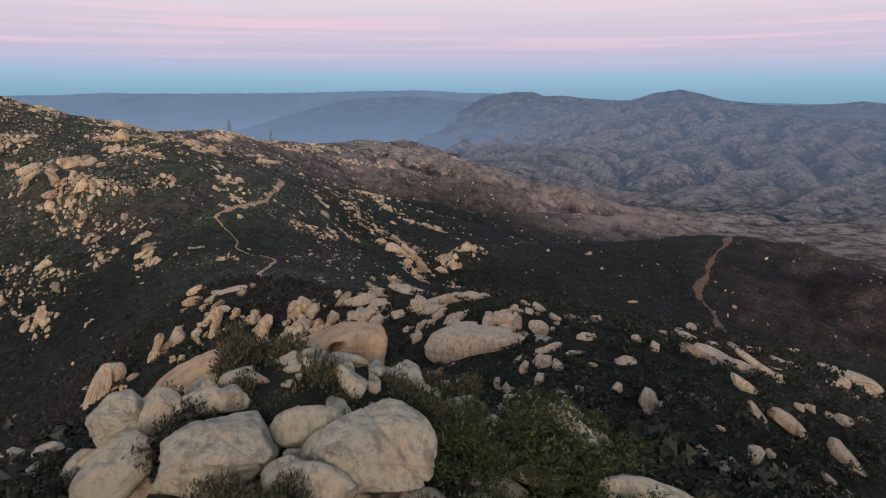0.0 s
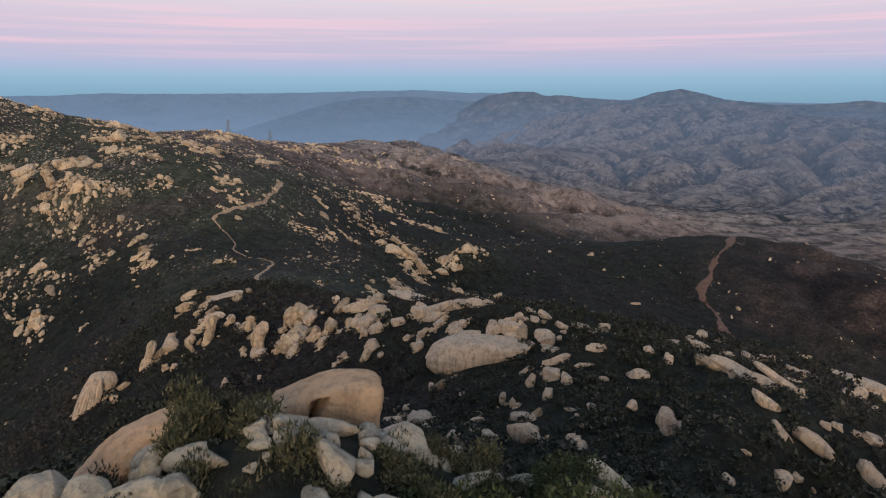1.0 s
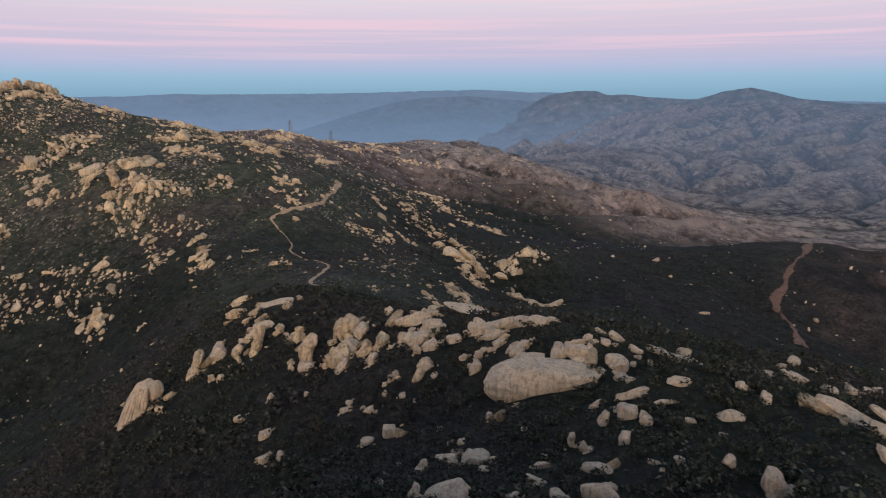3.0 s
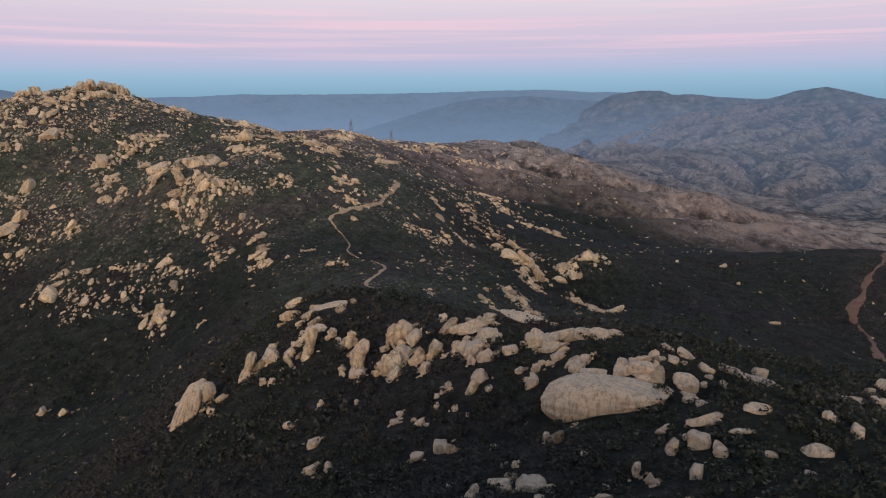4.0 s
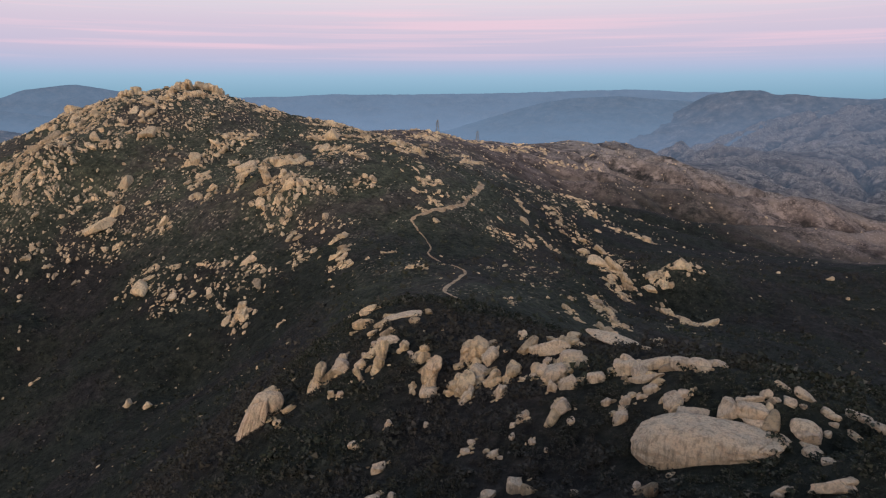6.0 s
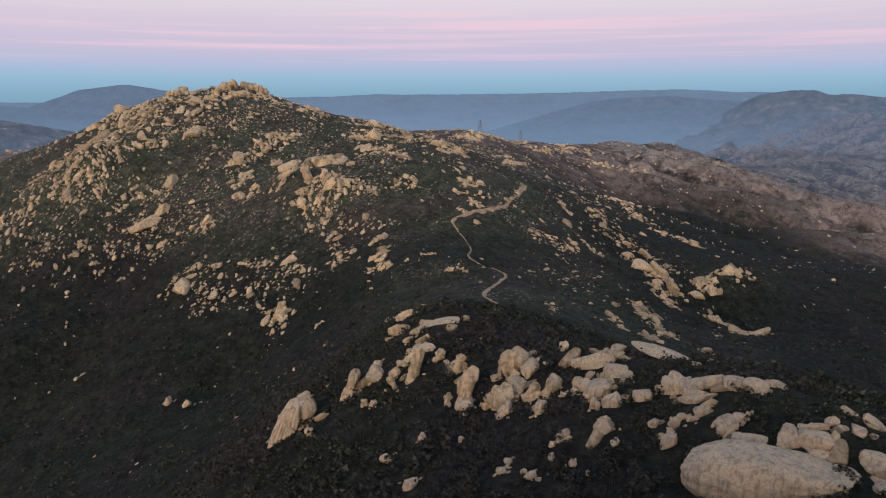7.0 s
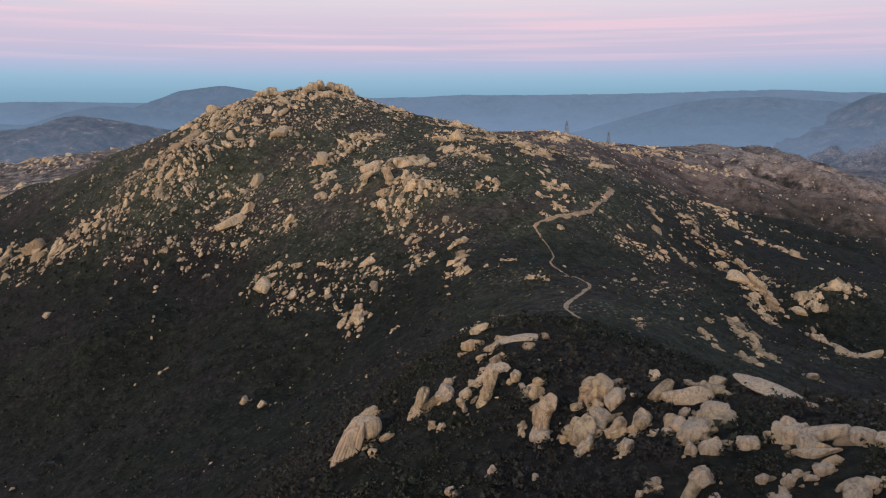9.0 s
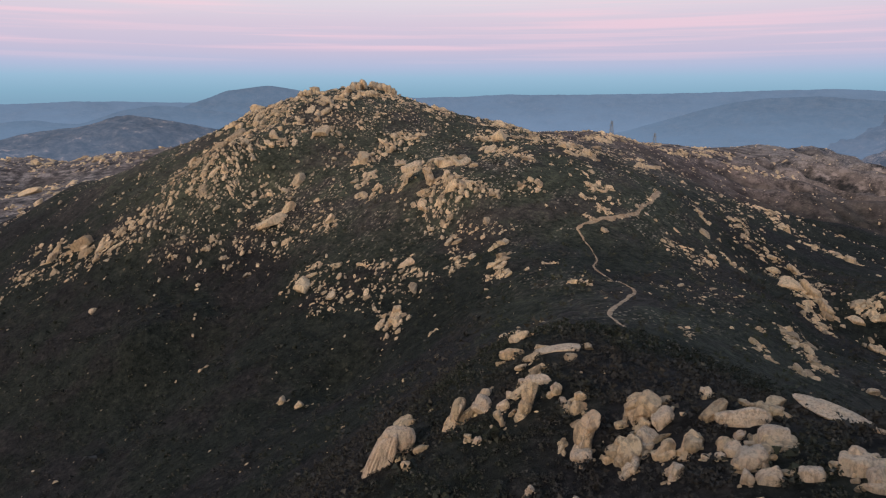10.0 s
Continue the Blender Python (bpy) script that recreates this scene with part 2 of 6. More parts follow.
def worn_share(x, y):
    """Where the worn land takes over from the hand-shaped mountain."""
    inside = np.minimum(np.minimum(x - EX0, EX0 + STEP * ENX - x), np.minimum(y - EY0, EY0 + STEP * ENY - y))
    w = np.clip((np.hypot(x, y) - 1000) / 500, 0, 1) * np.clip((x + 330) / 260, 0, 1)
    burnt = np.clip((x - 270) / 150, 0, 0.55) * np.clip((y - 520) / 150, 0, 1)
    return np.maximum(w, burnt) * np.clip(inside / 150, 0, 1)


def height(x, y):
    """Height of the land at arrays x, y."""
    x, y = np.asarray(x, float), np.asarray(y, float)
    shape = x.shape
    x, y = x.ravel(), y.ravel()
    z = base_height(x, y)
    r = np.hypot(x, y)
    far = np.clip((r - 1100) / 1200, 0, 1)
    west = np.clip((-x - 700) / 300, 0, 1)
    z += far * west * -60 * (fractal(x, y, 620, 6, True) - 0.13)
    share = worn_share(x, y)
    z += share * ((1.1 + 0.4 * far) * on_grid(WORN, x, y) + np.clip((r - 900) / 1600, 0, 1) * (22 * fractal(x, y, 90, 5, True) - 4))
    near = np.clip((1800 - r) / 700, 0, 1) * (1 - share)
    z += near * np.clip(r / 300, 0.1, 1) * (6 * fractal(x, y, 60, 4, True) + np.clip((r - 330) / 150, 0, 1) * 9 * (fractal(x, 0.45 * y, 38, 4, True) - 0.1))
    return z.reshape(shape)


def mesh_object(name, verts, faces, mat=None, smooth=True):
    """A mesh from numpy arrays of vertices and equal-sized faces."""
    me = bpy.data.meshes.new(name)
    verts, faces = np.asarray(verts, np.float32), np.asarray(faces, np.int32)
    k = faces.shape[1]
    me.vertices.add(len(verts))
    me.vertices.foreach_set("co", verts.ravel())
    me.loops.add(faces.size)
    me.loops.foreach_set("vertex_index", faces.ravel())
    me.polygons.add(len(faces))
    me.polygons.foreach_set("loop_start", np.arange(0, faces.size, k, dtype=np.int32))
    me.polygons.foreach_set("use_smooth", np.full(len(faces), smooth))
    me.update(calc_edges=True)
    ob = new(name, me)
    if mat:
        me.materials.append(mat)
    return ob


# ---- materials ----
def material(name):
    m = bpy.data.materials.new(name)
    m.use_nodes = True
    nt = m.node_tree
    return m, nt, nt.nodes["Principled BSDF"]


def noise_tex(nt, vec, scale, detail=6.0, rough=0.6):
    n = nt.nodes.new("ShaderNodeTexNoise")
    n.inputs["Scale"].default_value, n.inputs["Detail"].default_value, n.inputs["Roughness"].default_value = scale, detail, rough
    nt.links.new(vec, n.inputs["Vector"])
    return n.outputs[0]


def world_position(nt):
    return nt.nodes.new("ShaderNodeNewGeometry").outputs["Position"]


def bump(nt, h, distance, strength, bsdf):
    b = nt.nodes.new("ShaderNodeBump")
    b.inputs["Distance"].default_value, b.inputs["Strength"].default_value = distance, strength
    nt.links.new(h, b.inputs["Height"])
    nt.links.new(b.outputs[0], bsdf.inputs["Normal"])


def grey_ramp(nt, value, lo, hi):
    r = ramp(nt, [(lo, (0, 0, 0)), (hi, (1, 1, 1))])
    nt.links.new(value, r.inputs[0])
    return r.outputs[0]


def granite(name, grain, per_object, weathered, cast=(1.0, 1.0, 1.0)):
    """Weathered granite: buff and rose patches, grey lichen, dark run-off streaks and cracks; grain is the size of its finest pattern in metres."""
    m, nt, b = material(name)
    pos = world_position(nt)
    if per_object:
        random_value = nt.nodes.new("ShaderNodeObjectInfo").outputs["Random"]
    else:
        random_value = nt.nodes.new("ShaderNodeNewGeometry").outputs["Random Per Island"]
    tint = ramp(nt, [(0.0, (0.56, 0.44, 0.32)), (0.3, (0.72, 0.54, 0.37)), (0.55, (0.65, 0.49, 0.34)), (0.8, (0.78, 0.60, 0.41)), (1.0, (0.62, 0.47, 0.35))])
    nt.links.new(random_value, tint.inputs[0])
    age = math_node(nt, "FRACT", math_node(nt, "MULTIPLY", random_value, 37.0))
    worn = ramp(nt, [(0.0, (0.50, 0.50, 0.52)), (0.35, (0.80, 0.80, 0.80)), (0.6, (1.0, 1.0, 1.0)), (1.0, (1.12, 1.10, 1.08))])
    nt.links.new(age, worn.inputs[0])
    blotch = noise_tex(nt, pos, 0.35 / grain * 0.12, 5)
    col = mix_rgb(nt, math_node(nt, "MULTIPLY", grey_ramp(nt, blotch, 0.44, 0.60), 0.6), tint.outputs[0], (0.50, 0.42, 0.32))
    rose = noise_tex(nt, pos, 0.9 / grain * 0.07, 4)
    col = mix_rgb(nt, math_node(nt, "MULTIPLY", grey_ramp(nt, rose, 0.52, 0.62), 0.4), col, (0.62, 0.42, 0.28))
    lichen = noise_tex(nt, pos, 3.0 / grain * 0.12, 8, 0.7)
    col = mix_rgb(nt, math_node(nt, "MULTIPLY", grey_ramp(nt, lichen, 0.49, 0.60), weathered), col, (0.25, 0.235, 0.20))
    # streaks that run down the faces
    mp = nt.nodes.new("ShaderNodeMapping")
    mp.inputs["Scale"].default_value = (1, 1, 0.16)
    nt.links.new(pos, mp.inputs[0])
    streak = noise_tex(nt, mp.outputs[0], 1.6 / grain * 0.12, 6, 0.65)
    col = mix_rgb(nt, math_node(nt, "MULTIPLY", grey_ramp(nt, streak, 0.51, 0.60), weathered), col, (0.17, 0.135, 0.105))
    col = mix_rgb(nt, 1.0, mix_rgb(nt, 1.0, col, cast, "MULTIPLY"), worn.outputs[0], "MULTIPLY") if not per_object else mix_rgb(nt, 1.0, col, cast, "MULTIPLY")
    nt.links.new(col, b.inputs["Base Color"])
    b.inputs["Roughness"].default_value, b.inputs["Specular IOR Level"].default_value = 0.92, 0.2
    fine = noise_tex(nt, pos, 0.5 / grain, 8, 0.7)
    h = math_node(nt, "ADD", math_node(nt, "MULTIPLY", fine, 0.5), math_node(nt, "ADD", math_node(nt, "MULTIPLY", blotch, 1.6), math_node(nt, "MULTIPLY", lichen, 0.9)))
    bump(nt, h, grain * 3.5, 1.0, b)
    return m


def foliage(name, stops, sage):
    m, nt, b = material(name)
    tint = ramp(nt, stops)
    nt.links.new(nt.nodes.new("ShaderNodeNewGeometry").outputs["Random Per Island"], tint.inputs[0])
    patch = grey_ramp(nt, noise_tex(nt, world_position(nt), 0.014, 6, 0.62), 0.46, 0.58)
    col = mix_rgb(nt, math_node(nt, "MULTIPLY", patch, 0.7), tint.outputs[0], sage)
    nt.links.new(col, b.inputs["Base Color"])
    b.inputs["Roughness"].default_value, b.inputs["Specular IOR Level"].default_value = 0.85, 0.15
    return m


def attribute(nt, name):
    n = nt.nodes.new("ShaderNodeAttribute")
    n.attribute_name = name
    return n.outputs["Fac"]


def dry_slopes(nt, pos, stony=0.85):
    """Colour of the dry valley land: mauve-brown brush, dark scrub along the washes, pale rock on the crests."""
    mid = noise_tex(nt, pos, 0.038, 9, 0.74)
    col = ramp(nt, [(0.41, (0.026, 0.026, 0.028)), (0.48, (0.090, 0.079, 0.078)), (0.53, (0.160, 0.138, 0.130)), (0.60, (0.36, 0.305, 0.28))])
    nt.links.new(mid, col.inputs[0])
    broad = grey_ramp(nt, noise_tex(nt, pos, 0.0028, 4, 0.6), 0.42, 0.60)
    col = mix_rgb(nt, math_node(nt, "MULTIPLY", broad, 0.55), col.outputs[0], (0.108, 0.080, 0.070))
    wash = math_node(nt, "MULTIPLY", attribute(nt, "wash"), grey_ramp(nt, noise_tex(nt, pos, 0.012, 6, 0.7), 0.30, 0.52))
    col = mix_rgb(nt, math_node(nt, "MULTIPLY", wash, 0.88), col, (0.034, 0.038, 0.034))
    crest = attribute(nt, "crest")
    # scrub-dark hollows and pale crests, the contrast raised to bring out the relief
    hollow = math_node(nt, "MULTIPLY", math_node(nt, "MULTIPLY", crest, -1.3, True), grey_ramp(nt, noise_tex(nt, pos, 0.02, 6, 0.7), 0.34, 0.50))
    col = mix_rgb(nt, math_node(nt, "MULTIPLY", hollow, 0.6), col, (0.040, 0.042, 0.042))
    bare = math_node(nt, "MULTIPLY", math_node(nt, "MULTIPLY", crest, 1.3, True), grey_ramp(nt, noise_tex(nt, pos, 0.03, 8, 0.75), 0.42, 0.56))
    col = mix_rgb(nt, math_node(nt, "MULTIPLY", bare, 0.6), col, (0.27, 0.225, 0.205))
    # open grass and sand flats between the hills
    col = mix_rgb(nt, math_node(nt, "MULTIPLY", attribute(nt, "flats"), grey_ramp(nt, noise_tex(nt, pos, 0.016, 7, 0.7), 0.48, 0.60)), col, (0.27, 0.225, 0.195))
    # bare boulders, thick on the crests
    v = nt.nodes.new("ShaderNodeTexVoronoi")
    v.inputs["Scale"].default_value = 0.24
    nt.links.new(pos, v.inputs["Vector"])
    spot = math_node(nt, "LESS_THAN", v.outputs["Distance"], math_node(nt, "MULTIPLY", noise_tex(nt, pos, 0.05, 4), 0.78))
    where = math_node(nt, "MULTIPLY", grey_ramp(nt, math_node(nt, "ADD", noise_tex(nt, pos, 0.008, 8, 0.7), math_node(nt, "MULTIPLY", crest, 0.20)), 0.53, 0.64), stony)
    rock = ramp(nt, [(0.0, (0.30, 0.255, 0.23)), (1.0, (0.62, 0.51, 0.45))])
    nt.links.new(v.outputs["Color"], rock.inputs[0])
    return mix_rgb(nt, math_node(nt, "MULTIPLY", spot, where), col, rock.outputs[0]), mid


def soil():
    """Chaparral slopes close by, dry burnt brush towards the valley."""
    m, nt, b = material("chaparral_slope")
    pos = world_position(nt)
    mid = noise_tex(nt, pos, 0.09, 6)
    fine = noise_tex(nt, pos, 0.30, 8, 0.78)
    grain = math_node(nt, "ADD", math_node(nt, "MULTIPLY", fine, 0.65), math_node(nt, "MULTIPLY", mid, 0.35))
    brush = ramp(nt, [(0.38, (0.004, 0.005, 0.004)), (0.47, (0.0135, 0.0155, 0.0130)), (0.55, (0.025, 0.027, 0.0215)), (0.66, (0.052, 0.052, 0.039))])
    nt.links.new(grain, brush.inputs[0])
    dull = ramp(nt, [(0.38, (0.005, 0.005, 0.005)), (0.47, (0.0155, 0.0145, 0.0145)), (0.55, (0.028, 0.025, 0.024)), (0.66, (0.064, 0.055, 0.050))])
    nt.links.new(grain, dull.inputs[0])
    big = grey_ramp(nt, noise_tex(nt, pos, 0.014, 6, 0.62), 0.46, 0.58)
    near_col = mix_rgb(nt, big, brush.outputs[0], dull.outputs[0])
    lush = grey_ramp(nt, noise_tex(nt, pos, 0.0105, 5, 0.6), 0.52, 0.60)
    # heights: same brush lighter and warmer, haze's lift of the darks put in colour
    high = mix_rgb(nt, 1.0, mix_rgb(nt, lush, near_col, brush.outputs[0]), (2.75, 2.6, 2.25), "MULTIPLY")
    v = nt.nodes.new("ShaderNodeTexVoronoi")
    v.inputs["Scale"].default_value = 0.36
    stretch = nt.nodes.new("ShaderNodeMapping")
    stretch.inputs["Scale"].default_value = (1.0, 0.55, 0.55)
    nt.links.new(pos, stretch.inputs[0])
    nt.links.new(stretch.outputs[0], v.inputs["Vector"])
    chip = math_node(nt, "LESS_THAN", v.outputs["Distance"], math_node(nt, "MULTIPLY", noise_tex(nt, stretch.outputs[0], 0.2, 3), 0.62))
    where = grey_ramp(nt, noise_tex(nt, stretch.outputs[0], 0.022, 7, 0.68), 0.48, 0.58)
    stone = ramp(nt, [(0.0, (0.17, 0.135, 0.105)), (0.6, (0.34, 0.27, 0.20)), (1.0, (0.50, 0.40, 0.30))])
    nt.links.new(v.outputs["Color"], stone.inputs[0])
    high = mix_rgb(nt, math_node(nt, "MULTIPLY", math_node(nt, "MULTIPLY", chip, where), 0.9), high, stone.outputs[0])
    near_col = mix_rgb(nt, attribute(nt, "heath_haze"), near_col, high)
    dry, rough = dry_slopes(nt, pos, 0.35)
    # burnt brown on the nearer slopes, plus their thinner haze painted into the colour
    dry = mix_rgb(nt, math_node(nt, "MULTIPLY", attribute(nt, "scorched_thin_haze"), 0.85), dry, mix_rgb(nt, 1.0, dry, (0.84, 0.74, 0.71), "MULTIPLY"))
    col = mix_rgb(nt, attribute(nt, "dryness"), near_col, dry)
    burnt = ramp(nt, [(0.40, (0.009, 0.009, 0.010)), (0.47, (0.024, 0.019, 0.019)), (0.53, (0.046, 0.034, 0.031)), (0.61, (0.12, 0.085, 0.068))])
    nt.links.new(math_node(nt, "ADD", math_node(nt, "MULTIPLY", noise_tex(nt, pos, 0.02, 8, 0.72), 0.6), math_node(nt, "MULTIPLY", fine, 0.4)), burnt.inputs[0])
    col = mix_rgb(nt, attribute(nt, "burnt"), col, mix_rgb(nt, math_node(nt, "MULTIPLY", attribute(nt, "wash"), 0.7), burnt.outputs[0], (0.022, 0.022, 0.020)))
    nt.links.new(col, b.inputs["Base Color"])
    b.inputs["Roughness"].default_value, b.inputs["Specular IOR Level"].default_value = 0.95, 0.1
    bump(nt, math_node(nt, "ADD", fine, math_node(nt, "MULTIPLY", rough, 2.0)), 1.6, 0.8, b)
    return m


def dirt(name, a, c):
    m, nt, b = material(name)
    pos = world_position(nt)
    col = mix_rgb(nt, grey_ramp(nt, noise_tex(nt, pos, 0.25, 6), 0.35, 0.65), a, c)
    nt.links.new(col, b.inputs["Base Color"])
    b.inputs["Roughness"].default_value = 0.95
    bump(nt, noise_tex(nt, pos, 2.0, 6), 0.15, 0.6, b)
    return m


def between(nt, value, lo, hi, a, b):
    n = nt.nodes.new("ShaderNodeMapRange")
    n.inputs["From Min"].default_value, n.inputs["From Max"].default_value = lo, hi
    n.inputs["To Min"].default_value, n.inputs["To Max"].default_value = a, b
    nt.links.new(value, n.inputs["Value"])
    return n.outputs[0]


def painted_haze(nt, b, haze, share, pos, patchy):
    """Haze painted on far land as emission: share is the part of the light that comes from it."""
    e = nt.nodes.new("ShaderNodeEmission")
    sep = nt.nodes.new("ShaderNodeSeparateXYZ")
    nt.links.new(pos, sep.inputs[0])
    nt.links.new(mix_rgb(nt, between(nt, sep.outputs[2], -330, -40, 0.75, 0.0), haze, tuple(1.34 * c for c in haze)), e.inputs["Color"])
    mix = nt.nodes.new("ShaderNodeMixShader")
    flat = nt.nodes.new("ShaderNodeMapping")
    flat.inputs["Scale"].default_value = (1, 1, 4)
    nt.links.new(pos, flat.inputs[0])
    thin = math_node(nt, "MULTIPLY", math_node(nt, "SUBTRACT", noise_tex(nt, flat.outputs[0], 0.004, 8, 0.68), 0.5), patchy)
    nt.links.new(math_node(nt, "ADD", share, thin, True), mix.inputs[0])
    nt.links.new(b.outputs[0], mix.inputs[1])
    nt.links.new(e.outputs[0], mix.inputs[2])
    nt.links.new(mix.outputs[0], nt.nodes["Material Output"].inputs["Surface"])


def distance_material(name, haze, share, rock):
    """A far ridge: scrub and pale rock under painted haze, which is thicker low in the valley."""
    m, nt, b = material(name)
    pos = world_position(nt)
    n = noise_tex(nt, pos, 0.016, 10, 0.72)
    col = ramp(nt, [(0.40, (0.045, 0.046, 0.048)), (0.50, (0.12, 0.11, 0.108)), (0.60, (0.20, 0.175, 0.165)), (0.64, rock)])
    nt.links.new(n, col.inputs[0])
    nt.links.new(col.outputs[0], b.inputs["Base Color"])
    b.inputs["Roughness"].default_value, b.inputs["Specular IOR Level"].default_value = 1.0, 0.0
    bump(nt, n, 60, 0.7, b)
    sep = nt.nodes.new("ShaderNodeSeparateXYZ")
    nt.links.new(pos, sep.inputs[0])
    painted_haze(nt, b, haze, between(nt, sep.outputs[2], -330, 0, min(1.0, share + 0.3), share), pos, 0.4)
    return m


def valley_material():
    """The dry hills across the valley, bluer with every kilometre by haze painted as emission."""
    m, nt, b = material("valley_hills")
    pos = world_position(nt)
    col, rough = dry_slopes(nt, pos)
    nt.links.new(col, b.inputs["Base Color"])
    b.inputs["Roughness"].default_value, b.inputs["Specular IOR Level"].default_value = 1.0, 0.0
    bump(nt, math_node(nt, "ADD", rough, noise_tex(nt, pos, 0.012, 8, 0.7)), 26, 1.0, b)
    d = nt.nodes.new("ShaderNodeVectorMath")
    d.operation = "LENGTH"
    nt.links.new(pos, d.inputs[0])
    # share of glowing haze colour, rising with distance from the start
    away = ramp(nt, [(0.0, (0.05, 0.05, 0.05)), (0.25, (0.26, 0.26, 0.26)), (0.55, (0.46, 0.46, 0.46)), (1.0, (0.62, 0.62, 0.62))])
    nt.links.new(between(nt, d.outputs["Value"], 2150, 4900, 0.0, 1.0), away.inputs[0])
    painted_haze(nt, b, (0.116, 0.164, 0.254), away.outputs[0], pos, 0.22)
    return m


GRANITE = granite("granite", 0.14, True, 0.5, (0.88, 0.87, 0.90))
GRANITE_ORANGE = granite("brow_granite", 0.14, True, 0.30, (1.05, 0.92, 0.82))
GRANITE_PALE = granite("knoll_granite", 0.14, True, 0.5, (0.93, 1.03, 1.10))
GRANITE_FAR = granite("granite_weathered", 0.35, False, 0.5, (1.04, 1.0, 0.92))
GRANITE_CRAG = granite("granite_crags", 0.35, True, 0.55, (0.95, 0.91, 0.85))
# grey-green dry brush, its tones raised to paint in the haze over the mountain
LEAVES_DRY_HAZED = foliage("dry_hazed_leaves", [(0.0, (0.024, 0.029, 0.018)), (0.4, (0.040, 0.045, 0.028)), (0.75, (0.055, 0.058, 0.038)), (1.0, (0.080, 0.074, 0.057))], (0.048, 0.041, 0.036))
LEAVES = foliage("chaparral_leaves", [(0.0, (0.010, 0.012, 0.009)), (0.3, (0.021, 0.024, 0.018)), (0.6, (0.031, 0.035, 0.024)), (0.85, (0.050, 0.050, 0.038)), (1.0, (0.100, 0.090, 0.076))], (0.040, 0.035, 0.034))
BUSH_GREEN = foliage("laurel_leaves", [(0.0, (0.020, 0.026, 0.011)), (0.5, (0.036, 0.046, 0.019)), (1.0, (0.080, 0.092, 0.042))], (0.042, 0.044, 0.024))
BUSH_GREY = foliage("sage_leaves", [(0.0, (0.030, 0.034, 0.020)), (0.5, (0.058, 0.062, 0.036)), (1.0, (0.125, 0.108, 0.066))], (0.070, 0.062, 0.048))
TWIG = dirt("dry_twigs", (0.09, 0.07, 0.055), (0.16, 0.13, 0.105))
SLOPE = soil()
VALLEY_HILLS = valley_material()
TRAIL_DIRT = dirt("trail_dirt", (0.22, 0.13, 0.070), (0.42, 0.295, 0.185))
ROAD_DIRT = dirt("red_dirt", (0.095, 0.045, 0.030), (0.135, 0.078, 0.056))


# ---- the land ----
FAR_LAND = 2200.0


def land_marks(x, y):
    """Where water gathers, where crests stand out, and the open flats of the valley."""
    wet = np.clip((on_grid(WATER, x, y) - 2.5 + 0.8 * fractal(x, y, 90, 3)) / 1.6, 0, 1)
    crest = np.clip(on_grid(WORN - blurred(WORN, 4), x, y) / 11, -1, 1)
    steep = np.hypot(*np.gradient(blurred(WORN, 1)))
    flats = np.clip((9 - on_grid(steep, x, y)) / 6, 0, 1) * np.clip((2900 - np.hypot(x, y)) / 500, 0, 1) * (1 - wet)
    return wet, crest, flats


def build_far_hills():
    """The far side of the valley, from its floor to the rocky range."""
    az = np.radians(np.arange(-16, 40, 0.085))
    rad = np.geomspace(FAR_LAND, 4950.0, 230)
    a, r = np.meshgrid(az, rad)
    x, y = r * np.sin(a), r * np.cos(a)
    nr, na = a.shape
    i, j = np.meshgrid(np.arange(nr - 1), np.arange(na - 1), indexing="ij")
    q = np.stack([i * na + j, i * na + j + 1, (i + 1) * na + j + 1, (i + 1) * na + j], -1).reshape(-1, 4)[:, ::-1]
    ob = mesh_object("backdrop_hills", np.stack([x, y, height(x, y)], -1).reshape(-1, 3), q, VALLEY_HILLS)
    for key, values in zip(("wash", "crest", "flats"), land_marks(x, y)):
        at = ob.data.attributes.new(key, "FLOAT", "POINT")
        at.data.foreach_set("value", values.ravel().astype(np.float32))
    return tagged(ob, "dry rocky hills with dark washes across the hazy valley", "hills", kind="structure")


